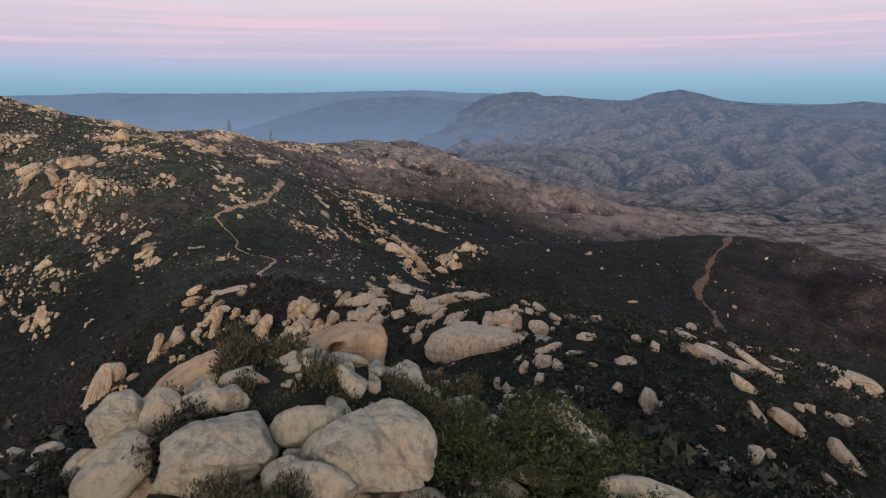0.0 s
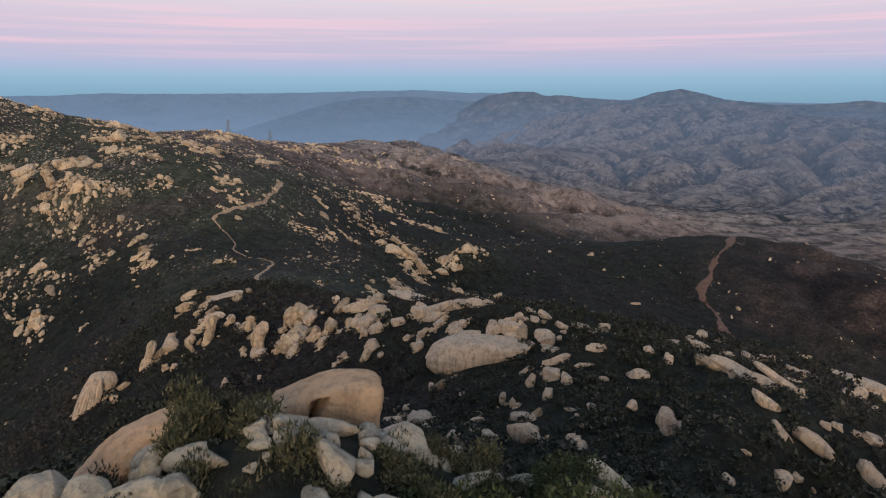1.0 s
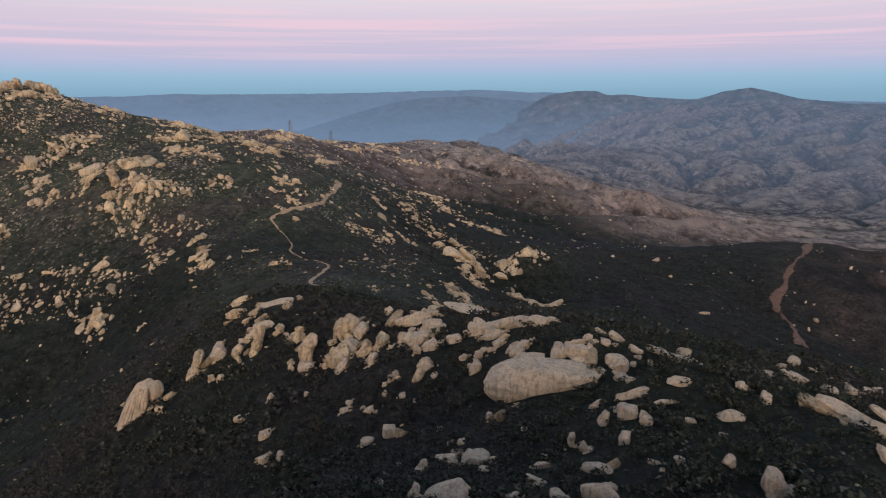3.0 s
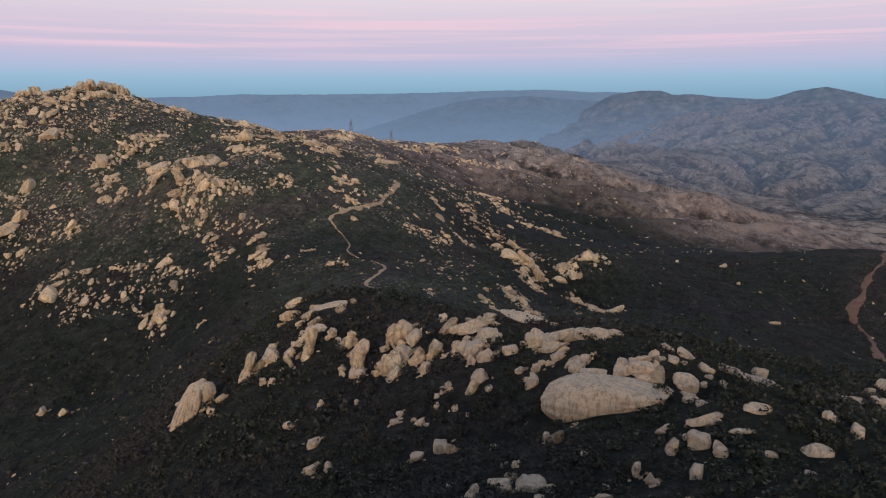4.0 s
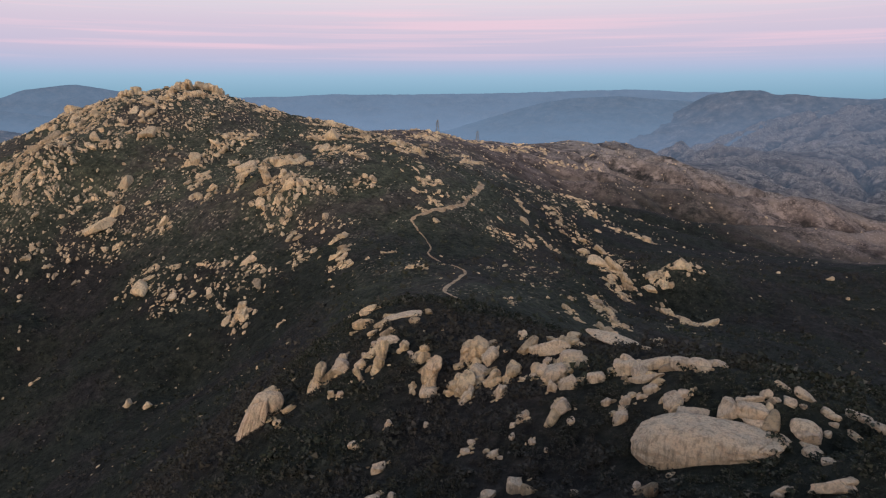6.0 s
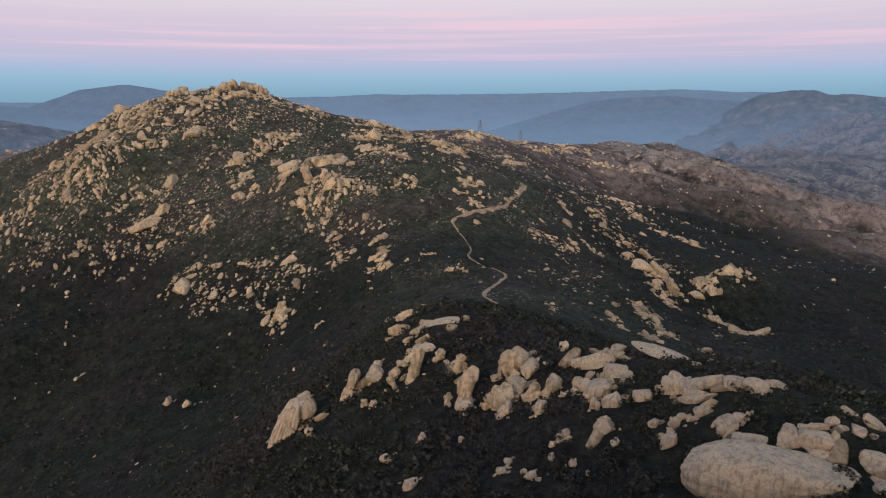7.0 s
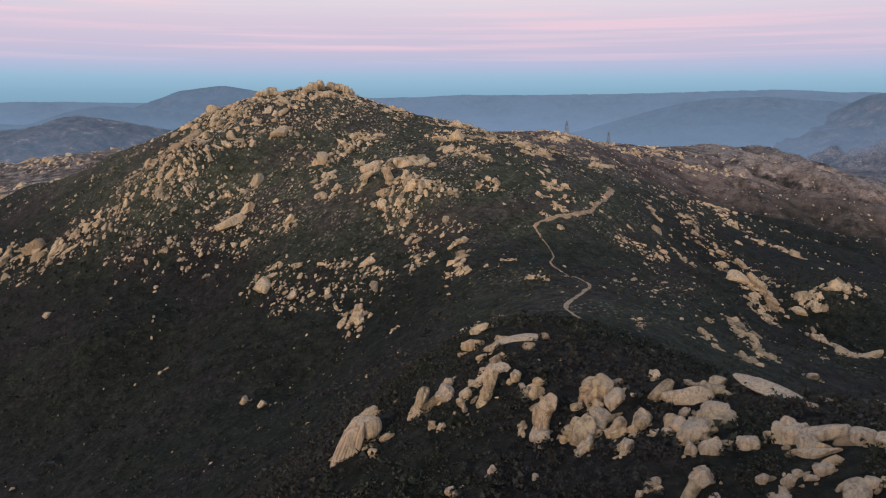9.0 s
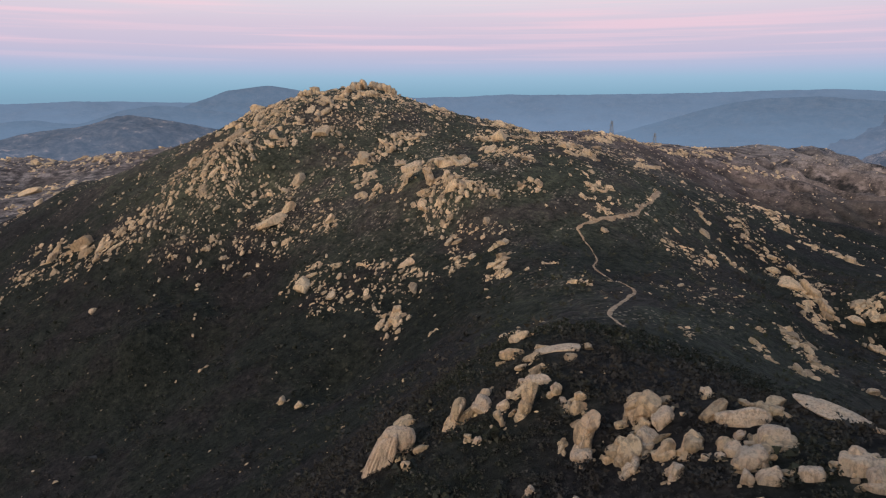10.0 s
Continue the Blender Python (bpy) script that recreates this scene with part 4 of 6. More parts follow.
SPUR_ROCKS_I = [
    (-10.1, 140.2, -62.2, 4.3, 2.3, 5), (-5.4, 137.8, -60.6, 5.2, 3.3, -15), (-3.5, 132.4, -59.7, 1.7, 1.2, -40), (-1.9, 135.8, -60.3, 1.4, 0.8, 0),
    (-6.9, 102.2, -46.7, 6.2, 2.8, 20), (-11.2, 100.1, -45.8, 2.9, 0.9, 60), (-14.1, 134.4, -61.4, 2.9, 1.3, 50), (-19.5, 127.1, -60, 2.3, 1.3, 25),
    (1.3, 104.2, -48.2, 2.3, 2.1, 80), (4.2, 118.1, -53.4, 3.1, 1.5, -10), (5.8, 130.5, -57.8, 3.4, 1.5, 20), (6.5, 106.9, -49.2, 2.4, 2, -40),
    (13.2, 119.9, -52.4, 4.6, 2, -5), (12, 105.6, -48.2, 5.9, 3.1, -38), (14, 111.4, -50.2, 1.8, 0.9, -40), (13.9, 103.7, -48.5, 1.4, 1, -40),
]
SPUR_ROCKS_J = [
    (11.1, 137.1, -56.8, 3.1, 1.1, 80), (12.9, 132.4, -55.5, 2.6, 1.4, -50), (17.3, 143.8, -55.7, 3.2, 1.6, 80), (21.5, 144.6, -54.6, 3.5, 3, 0),
    (23.8, 140.3, -53.8, 3.2, 1.9, -40), (19.1, 132.5, -53.6, 2.8, 2.4, 80), (23.3, 152.3, -54.2, 6.2, 1.7, 28), (24.5, 178.3, -57.6, 4.6, 3.2, 0),
    (24.8, 175, -59.1, 3.2, 1.6, 0), (29.7, 186.1, -57, 2.5, 2, 0), (32.3, 151.9, -51.1, 3.7, 1.4, 0), (37.6, 140.2, -52.5, 4.6, 2.2, -5),
    (30.8, 138.7, -53, 2.1, 1.1, 0), (34.6, 133.1, -52.6, 1.5, 0.9, 0), (30.8, 118.2, -49.5, 2.3, 2, 80), (24.1, 118.7, -49.9, 1.6, 1.3, 0),
]
SPUR_ROCKS_K = [
    (20.8, 119.5, -50.7, 2.5, 0.8, 0), (21.5, 116.7, -50.3, 0.9, 0.7, 0), (35.8, 112, -50, 5.6, 2.8, -50), (18.4, 101.4, -47.5, 3, 1.7, -55),
    (21.1, 111.3, -49.8, 1.4, 0.9, 80), (42.5, 149.9, -51.2, 2.5, 1.7, -40), (45.7, 146.1, -51.6, 2.7, 2.3, 80), (75.3, 209, -68.3, 4.1, 3.6, 80),
    (61.9, 175, -59.2, 6.1, 2.5, -12), (66.5, 193.8, -63.7, 2.5, 2.3, 0), (55, 174.3, -58, 4.9, 1.6, 10), (81, 206.9, -69.7, 4.4, 1.9, -25),
    (67.9, 172.1, -60.5, 3.9, 2.4, -10), (81.5, 196.1, -67.9, 5.8, 1.6, -15), (76.3, 179.1, -63.7, 4.1, 2.5, -30), (87.5, 195, -69.7, 3.4, 2.5, 0),
]
SPUR_ROCKS_L = [
    (94.9, 203.7, -73.1, 3.1, 2.3, 0), (59.3, 142.4, -52.8, 13.8, 1.3, -17), (60, 133.8, -52, 6.1, 2.2, -28), (65.8, 139.9, -53.9, 11.6, 1.4, -28),
    (96.5, 195, -73.4, 6.7, 2.2, -15), (104.6, 201.1, -77.2, 6.3, 1.8, -25), (82.2, 167.8, -65, 4.9, 1.9, -10), (54.2, 121.5, -50.1, 6.1, 1.8, -30),
    (-8.2, 149.4, -63.7, 1.6, 1.6, 0), (-10.3, 150.7, -64.7, 1.4, 1.6, 0), (3.7, 149.9, -60.8, 1.4, 1.1, 0), (17.3, 155.7, -58, 3.5, 0.9, 40),
    (-31.1, 184.7, -74.5, 1.2, 1.2, 0), (-33, 186.2, -74.6, 2.6, 1.5, 25), (-13.9, 167.1, -70, 1.8, 1.3, 10), (-28.3, 194.7, -69.5, 3.6, 1.2, 55),
]
SPUR_ROCKS_M = [
    (-20.6, 195.2, -66.5, 3.6, 2.7, 30), (28.5, 146.1, -53, 4.4, 1, 5), (6.5, 135, -58.5, 1.2, 1.2, 0), (-19.2, 145.7, -66.7, 2, 0.8, 20),
    (144, 256, -98.5, 38, 9.5, -5), (58.5, 113, -53.6, 7.5, 3.0, -38), (67.5, 109.7, -58.6, 8.5, 3.6, -42),
    (47.8, 101.9, -53.4, 3.5, 2.7, 10), (53, 106.2, -55.7, 2.1, 1.8, 0), (18.4, 41.7, -23.1, 1.7, 1.4, -35), (36.2, 91.6, -47.6, 2.2, 1.2, -20),
    (53.4, 113.3, -51.6, 4.5, 1.7, -35), (58.3, 113.2, -53.6, 3.7, 1.6, -40), (63.4, 118.8, -53, 1.9, 1.7, 0), (66.1, 119.9, -53.8, 2.3, 1.5, -20),
    (72.4, 120.8, -56.6, 3.6, 2.2, -20),
]
SPUR_ROCKS_N = [
    (69.5, 120.5, -55.4, 1.9, 1.4, 0), (114.5, 198.9, -81.5, 5, 2.5, 0), (121.2, 203.9, -83.6, 4.8, 4, 80), 
    (41.6, 99.4, -47.8, 1.5, 0.8, -20), (62.4, 103.5, -59.5, 5.3, 1.5, -30), (58.1, 102, -59.9, 2.7, 2.3, 0), (124.2, 193.2, -86.1, 7.7, 1.9, -10),
    (82.1, 129.6, -60.7, 2.6, 1.3, 0), (-594, 865.3, 18.5, 26.2, 18.5, 20), (-585.5, 830.5, 11.5, 22.4, 13.4, 35),
    (-583.5, 898.3, 18.3, 29.9, 15.8, -8), (-567.4, 901.8, 13, 20.4, 12.5, -30), (-558.9, 837.8, 7.9, 32.4, 14.7, 0),
    (-625, 793.6, 8.5, 19.3, 11.9, 10), (-607.5, 804.5, 8.5, 14.8, 8.9, 0),
]
SPUR_ROCKS_O = [
    (-569, 790.6, 3.5, 18.5, 10, 20), (-487.5, 897.8, -9.1, 25.4, 11.9, -25), (-414.9, 686.2, -62.8, 19.6, 11, 32),
    (-333, 615.9, -65.5, 30.7, 12.9, -68), (-332.5, 646.2, -53.3, 31.9, 15.4, -20), (-422.7, 650.7, -73.8, 15.6, 8.9, 25),
    (-427.2, 640.9, -79.2, 17.7, 7.2, 25), (-362.3, 619.4, -70.4, 25.5, 4.6, 60), (-322.3, 592.3, -89.1, 10.5, 8.6, 0),
    (-311.7, 596, -85.4, 8.1, 5.2, 0), (-301, 613, -69.4, 15.4, 9.6, -10), (-309.3, 705.2, -50, 15.3, 6.6, 10), (-255.9, 755.3, -50.6, 18.2, 8, -25),
    (-391.5, 1267.1, -63.5, 41.4, 15.8, 8), (-278.3, 1109.5, -88.7, 23.6, 16.8, -40), (-360.7, 787.3, -42.2, 21.2, 5.6, 5),
]
SPUR_ROCKS_P = [
    (-202.1, 677, -74.3, 16.9, 7, -15), (-441.9, 712.1, -49.8, 18.1, 9.7, 40), (-437.7, 748.1, -39.4, 21.3, 8.8, 5),
    (-399.9, 628.6, -79.6, 12.8, 6.4, 30), (-752.4, 526.6, -161.2, 23.6, 9.7, 25), (-721.7, 526.8, -154.3, 17.5, 10.8, 30),
    (-270.8, 463.9, -147.1, 5.4, 10, 80), (-100.4, 238.8, -86, 10.8, 3, 70), (-94.7, 243.2, -83.1, 5.9, 4.4, 60), (-78.1, 234, -76.3, 9, 2.6, 70),
    (-85.9, 238.8, -79.5, 3.6, 2.3, 40), (-79.9, 246.7, -74.3, 5.7, 2.8, 10), (-97.4, 269.7, -77, 7.5, 4.2, 20), (-132.6, 349.6, -99.4, 5.9, 3.7, 10),
    (-72.8, 240.3, -73.6, 4.6, 2.1, 50), (-64.3, 234.3, -73.4, 4.4, 3.4, 60),
]
SPUR_ROCKS_Q = [
    (-58.6, 222.2, -74.5, 11.5, 3.7, 75), (-57.8, 218.9, -76.9, 4.8, 3.1, 20), (-48.1, 217.4, -74, 8.6, 3.9, 65), (-45.5, 212.1, -74.1, 4.5, 2.2, 60),
    (-47.5, 230.4, -69.4, 9.9, 4.1, 70), (-50.9, 236.7, -69.4, 6, 3.1, 40), (-43.2, 227.5, -68.6, 5.6, 4.8, 30), (-44.8, 221.9, -71.8, 5.5, 4.7, 70),
    (-39.9, 216.8, -70.3, 5.3, 2.7, 50), (-35.2, 216.6, -68.2, 5.6, 3.4, 65), (-36.4, 209.7, -70.1, 3.7, 2.5, 60),
    (-20.3, 218.8, -64.3, 8.2, 4.8, -10), (-22.8, 209.8, -64.5, 6.4, 5.6, 20), (-26.3, 215, -66, 3.7, 3.7, 40), (-28.4, 218.4, -66.5, 2.7, 2.6, 0),
    (-13.4, 205, -62.6, 4.1, 2.6, 10),
]
SPUR_ROCKS_R = [
    (-7.2, 207.5, -60.6, 5.1, 4.5, 10), (-4.6, 209.8, -60.4, 3.5, 2.7, 0), (-3.9, 202.4, -59.9, 4, 4, 20), (-36.2, 241, -66.1, 3.3, 2.9, 0),
    (23.1, 688.8, -142.1, 33.5, 17.3, -5), (40.7, 700.3, -147, 12.5, 8.3, -20), (10.5, 683.7, -147.8, 9.1, 7.1, 0),
    (19.3, 631, -168.6, 28.2, 7.5, -32), (31.1, 582.9, -161, 21.6, 5.2, -30), (-29.5, 680.4, -143.9, 30.2, 7, -50),
    (-17.4, 659.5, -151.8, 29.3, 6.8, -48), (-50.1, 813.8, -157.6, 24.3, 6.1, -45),
]
# bands of broken rock: from x, y to x, y, width, number, size
OUTCROPS_A = [
    (-592.8, 818.7, -609.3, 892.4, 13.8, 12, 13.1), (-599.8, 898.8, -568.7, 903.5, 11.1, 10, 12.7), (-566.5, 787.1, -549.3, 885.2, 14.7, 26, 6.6),
    (-633.6, 792.4, -632.9, 836.6, 6.1, 6, 11.4), (-684.6, 753.6, -550.1, 765.9, 17.3, 50, 6.5), (-698.3, 747.2, -538.4, 709.4, 30.9, 70, 7),
    (-568.8, 669.2, -543, 676.3, 12.7, 10, 8.9), (-672.5, 697.5, -570.4, 640.5, 16.1, 24, 7.4), (-646.1, 593.8, -568.7, 642.9, 38.3, 70, 5.7),
    (-462.4, 742.6, -431.2, 763.5, 8.9, 18, 8.2), (-455.6, 680, -445.7, 728.7, 14.5, 24, 8.5), (-418.1, 689.9, -417.7, 701, 3.5, 2, 17.5),
    (-441.9, 644, -426.8, 659.3, 6.8, 9, 10.2), (-382.3, 681.2, -326, 611.8, 10.5, 10, 12.6),
]
OUTCROPS_B = [
    (-388.8, 722, -313.7, 643.6, 9.9, 12, 12.1), (-386.4, 669, -365.9, 612.7, 4.3, 8, 5.3), (-335.8, 602.5, -297.5, 589.2, 14.4, 22, 6.7),
    (-322.7, 618.8, -298, 611.5, 11.7, 14, 6.8), (-368.1, 791.1, -328.2, 839.6, 6.4, 18, 7), (-346.5, 750.7, -272.8, 694.1, 7.9, 20, 7.9),
    (-413.5, 854.2, -390.4, 932.3, 5.7, 14, 7.1), (-297.6, 848.2, -247.3, 787, 9.9, 22, 8.1), (-401.2, 1260.9, -375.5, 1584.5, 17.7, 46, 11),
    (-324.7, 1237.1, -267.6, 1113.8, 14.4, 7, 17.9), (-215.2, 679.5, -195.8, 692.4, 7.1, 14, 6.6), (-209.5, 652.4, -198.9, 656, 3.9, 6, 5.3),
    (-192, 641.7, -180.5, 638.6, 3.8, 8, 5.2), (-193.3, 623.5, -187.2, 619.6, 2.3, 4, 4.1),
]
OUTCROPS_C = [
    (-283, 563.3, -252.1, 520.8, 6, 14, 5.1), (-220.9, 525.6, -211.2, 496.5, 3.9, 7, 6.6), (-238.8, 542.2, -231.8, 554.4, 3.3, 8, 4.6),
    (-134.7, 1198, -73.3, 1055, 18.5, 40, 8.4), (-67, 789.5, -22.4, 617.9, 9.2, 34, 7.1), (-151.8, 846.8, -130.2, 783.6, 3.6, 5, 8.4),
    (-33.6, 497.5, -14.6, 430.5, 5.1, 24, 4.5), (-40.8, 513.7, -33.4, 504.6, 4.3, 8, 5.7), (-106.6, 706.6, -81.6, 665.2, 3, 8, 4.4),
    (-44.5, 429, -36.3, 405, 2.8, 8, 3.7), (-71, 396.4, -62.4, 363.3, 2, 5, 3.3), (-27.9, 409.3, -18.8, 407, 5.5, 8, 5),
    (-3.8, 683.4, 4.4, 667.9, 6.8, 8, 6.8), (-127.1, 947.1, -94.3, 834.1, 13.1, 20, 5.9),
]
OUTCROPS_D = [
    (-58.3, 1003.2, 1.2, 992.9, 11.8, 20, 6.6), (-815.2, 538, -711.7, 533.5, 11.3, 16, 10.6), (-668.6, 523.3, -610.3, 562.7, 25, 50, 5.6),
    (-789.7, 495.4, -648.4, 521.9, 26.7, 40, 5.3), (-393.8, 515.7, -330.8, 479.3, 19.6, 34, 4.5), (-274, 455.1, -271.6, 472.2, 5.4, 7, 6.9),
    (-309.5, 478.3, -287.8, 520.3, 25, 36, 3.7), (-341.6, 522.6, -316.6, 525.2, 6.2, 10, 4), (-214.2, 485.9, -202.8, 496, 7.4, 10, 3.7),
    (-148, 462, -135.2, 458.8, 2.6, 9, 3.9), (-183.4, 506.4, -176.4, 513.6, 2.2, 6, 3.4), (-430.5, 575.3, -407.4, 579, 8.2, 8, 6.2),
    (-538.6, 617.7, -500.1, 625.2, 8.3, 14, 6.5), (-413.4, 621.7, -394.3, 613.2, 5.3, 6, 7.4),
]
OUTCROPS_E = [
    (-291.2, 616.9, -270, 617.2, 6.7, 10, 6.2), (-262.8, 624.1, -242.2, 647.7, 9.6, 12, 4.8), (-133.9, 638.3, -99.1, 636.4, 18.3, 24, 3.7),
    (-230.5, 1589.7, -121.8, 1661.9, 24.7, 40, 9.9), (-332, 1496.9, -245.1, 1757.4, 29.9, 60, 10), (-557.2, 588.7, -433.7, 579.3, 33.5, 60, 4.5),
    (-313, 578.6, -238.8, 573.3, 13.5, 26, 3.6), (-579.7, 535.3, -452.3, 553.6, 27.6, 50, 4.4), (-603.3, 587.1, -566, 614.6, 18.4, 40, 5.5),
    (13, 693, 39.9, 708.6, 9.4, 9, 12.5), (4.5, 686.2, 13.8, 669.3, 4, 10, 5), (9.5, 654.3, 40.9, 600.5, 8.4, 14, 7.5),
    (-69.4, 840.1, -21.6, 660.3, 16.8, 30, 5.6),
]
SPUR_ROCKS = SPUR_ROCKS_A + SPUR_ROCKS_B + SPUR_ROCKS_C + SPUR_ROCKS_D + SPUR_ROCKS_E + SPUR_ROCKS_F + SPUR_ROCKS_G + SPUR_ROCKS_H + SPUR_ROCKS_I + SPUR_ROCKS_J + SPUR_ROCKS_K + SPUR_ROCKS_L + SPUR_ROCKS_M + SPUR_ROCKS_N + SPUR_ROCKS_O + SPUR_ROCKS_P + SPUR_ROCKS_Q + SPUR_ROCKS_R
OUTCROPS = [OUTCROPS_A, OUTCROPS_B, OUTCROPS_C, OUTCROPS_D, OUTCROPS_E]


def unit_sphere(level):
    bm = bmesh.new()
    bmesh.ops.create_icosphere(bm, subdivisions=level, radius=1)
    v = np.array([w.co[:] for w in bm.verts])
    f = np.array([[w.index for w in p.verts] for p in bm.faces])
    bm.free()
    return v / np.linalg.norm(v, axis=1, keepdims=True), f


SPHERES = {level: unit_sphere(level) for level in (1, 2, 3, 4, 5, 6)}


def solid_noise(p, size, seed):
    """Smooth noise on points in space."""
    r = np.random.default_rng(seed)
    a = r.uniform(-40, 40, 6)
    q = p / size
    return (grad_noise(q[:, 0] + a[0] + 0.5 * q[:, 2], q[:, 1] + a[1]) + grad_noise(q[:, 1] + a[2], q[:, 2] + a[3] + 0.5 * q[:, 0]) + grad_noise(q[:, 2] + a[4], q[:, 0] + a[5] + 0.5 * q[:, 1])) / 1.6


def boulder_shape(level, seed, boxy=2.6, cuts=6, cracks=1, near=0.45, far=0.80):
    """A weathered granite block of unit half-size: a rounded box with split faces, hollows and open joints."""
    r = np.random.default_rng(seed)
    d, f = SPHERES[level]
    e = boxy + r.uniform(-0.3, 0.6)
    p = d / (np.abs(d) ** e).sum(1, keepdims=True) ** (1 / e)
    p = p / np.abs(p).max(0)
    warp = 0.10 * solid_noise(p, 0.8, seed + 3)
    for _ in range(cuts):
        n = r.normal(size=3)
        n /= np.linalg.norm(n)
        over = np.maximum(p @ n + warp - r.uniform(near, far), 0)
        p = p - over[:, None] * n * r.uniform(0.82, 1.0)
    amount = solid_noise(p, 0.9, seed) * 0.11 + solid_noise(p, 0.40, seed + 50) * 0.05
    if level > 2:
        amount = amount + (0.2 - np.abs(solid_noise(p, 0.30, seed + 90))) * 0.05
    if level > 3:
        amount = amount + solid_noise(p, 0.13, seed + 100) * 0.022
    if level > 4:
        amount = amount + solid_noise(p, 0.06, seed + 120) * 0.012
    for k in range(cracks if level > 2 else 0):
        n = r.normal(size=3) * (1, 1, 0.6)
        n /= np.linalg.norm(n)
        off = p @ n - r.uniform(-0.3, 0.4) + 0.10 * solid_noise(p, 0.5, seed + 7 + k)
        amount = amount - 0.13 * np.exp(-(off / (0.03 if level > 4 else 0.05)) ** 2)
    p = p * (1 + amount[:, None])
    return p / np.abs(p).max(0), f


def shape_mesh(level, seed, mat=None, **more):
    p, f = boulder_shape(level, seed, **more)
    ob = mesh_object("boulder", p, f, mat or GRANITE)
    me = ob.data
    bpy.data.objects.remove(ob)
    return me


FINE = [shape_mesh(5, 400 + k, GRANITE_PALE, boxy=2.1, cuts=4, cracks=k % 2, near=0.66, far=0.92) for k in range(9)]
SMALL = [shape_mesh(4, 420 + k, GRANITE_PALE, boxy=2.5, cuts=5, cracks=k % 2, near=0.58, far=0.88) for k in range(8)]
BLOCKS = [shape_mesh(4, 100 + k, boxy=2.8, cuts=6, cracks=1 + k % 2, near=0.52, far=0.85) for k in range(8)]
SPLIT = [shape_mesh(4, 130 + k, boxy=2.9, cuts=7, cracks=k % 2, near=0.50, far=0.82) for k in range(8)]
CRAGS = [shape_mesh(3, 150 + k, GRANITE_CRAG, boxy=3.1, cuts=8, cracks=2, near=0.45, far=0.80) for k in range(8)]
BIG = [shape_mesh(5, 200 + k, boxy=2.3, cuts=4, cracks=2, near=0.6, far=0.9) for k in range(3)]
SLABS = [shape_mesh(5, 230 + k, boxy=2.4, cuts=4, cracks=4, near=0.62, far=0.9) for k in range(4)]
ROCK_SPOTS = []


def boulder(name, row, meshes, rr, label, group, count=1):
    """A rock of one block, or of several blocks grown together along its length."""
    x, y, z, length, thick, lean = row
    facing = math.degrees(math.atan2(-(x + 4), y - 35) if y > 90 else math.atan2(-x, y + 6)) + rr.uniform(-16, 16)
    steep = abs(math.sin(radians(lean)))
    half_l, half_w = length / 2 * 1.06, thick / 2 * 1.08
    if count > 1:
        half_w = max(half_w, half_l * 0.24)
    deep = half_w * rr.uniform(0.95, 1.25) if length > 1.8 * thick else (half_l + half_w) / 2 * rr.uniform(0.85, 1.1)
    if name == "rock_slab" and count == 1:
        half_w, deep = max(half_w, 0.14 * half_l), max(deep, 0.38 * half_l)
    # stand it in the soil
    reach = math.hypot(half_l * steep, half_w * math.cos(radians(lean)))
    gap = (z - reach) - (float(height(np.array([x]), np.array([y]))[0]) - 0.25)
    if gap > 0:
        grow = min(gap / 2, half_w * 0.7)
        half_w += grow * (1 - steep)
        half_l += grow * steep
        z -= gap / 2 if gap / 2 < half_w else gap - grow
    place = pose(x, y, z, 0, 0, facing) @ pose(0, 0, 0, 0, -lean, 0)
    ROCK_SPOTS.append((x, y, max(half_l * (1 - 0.5 * steep), deep)))

    def flip():
        return pose(0, 0, 0, 0, 0, 180 * rr.integers(0, 2)) @ pose(0, 0, 0, 180 * rr.integers(0, 2), 0, 0)
    if count == 1:
        ob = new(name, meshes[rr.integers(len(meshes))])
        ob.matrix_world = place @ Matrix.Diagonal((half_l, deep, half_w, 1)) @ flip()
        return tagged(ob, label, "boulder", group)
    root = new(name)
    root.matrix_world = place
    for k in range(count):
        t = (k + 0.5) / count * 2 - 1
        share = 1 / count + 0.16
        ob = new("block", meshes[rr.integers(len(meshes))])
        ob.parent = root
        size = (half_l * share * rr.uniform(0.85, 1.2), deep * rr.uniform(0.75, 1.0), half_w * rr.uniform(0.7, 1.05))
        ob.matrix_basis = (pose(t * half_l * (1 - share * 0.75), rr.uniform(-0.18, 0.18) * deep, rr.uniform(-0.22, 0.12) * half_w, rr.normal(0, 7), rr.normal(0, 9), rr.normal(0, 8))
                           @ Matrix.Diagonal((*size, 1)) @ flip())
    return tagged(root, label, "boulder", group)


def smooth_step(v, lo, hi):
    t = np.clip((v - lo) / (hi - lo), 0, 1)
    return t * t * (3 - 2 * t)


def weather(p, seed, coarse, fine):
    """Uneven relief on a shaped rock."""
    amount = coarse * solid_noise(p, 0.7, seed) + fine * solid_noise(p, 0.22, seed + 5) + 0.4 * fine * solid_noise(p, 0.08, seed + 9)
    return p * (1 + amount[:, None])


def rounded(level, e):
    d, f = SPHERES[level]
    return d / (np.abs(d) ** e).sum(1, keepdims=True) ** (1 / e), f


def groove(p, at, across, width, deep):
    """An open joint: sinks the skin where the plane through at, square to across, meets it."""
    n = np.array(across, float)
    n /= np.linalg.norm(n)
    off = (p - np.array(at, float)) @ n + 0.04 * solid_noise(p, 0.3, 77)
    return p * (1 - deep * np.exp(-(off / width) ** 2))[:, None]


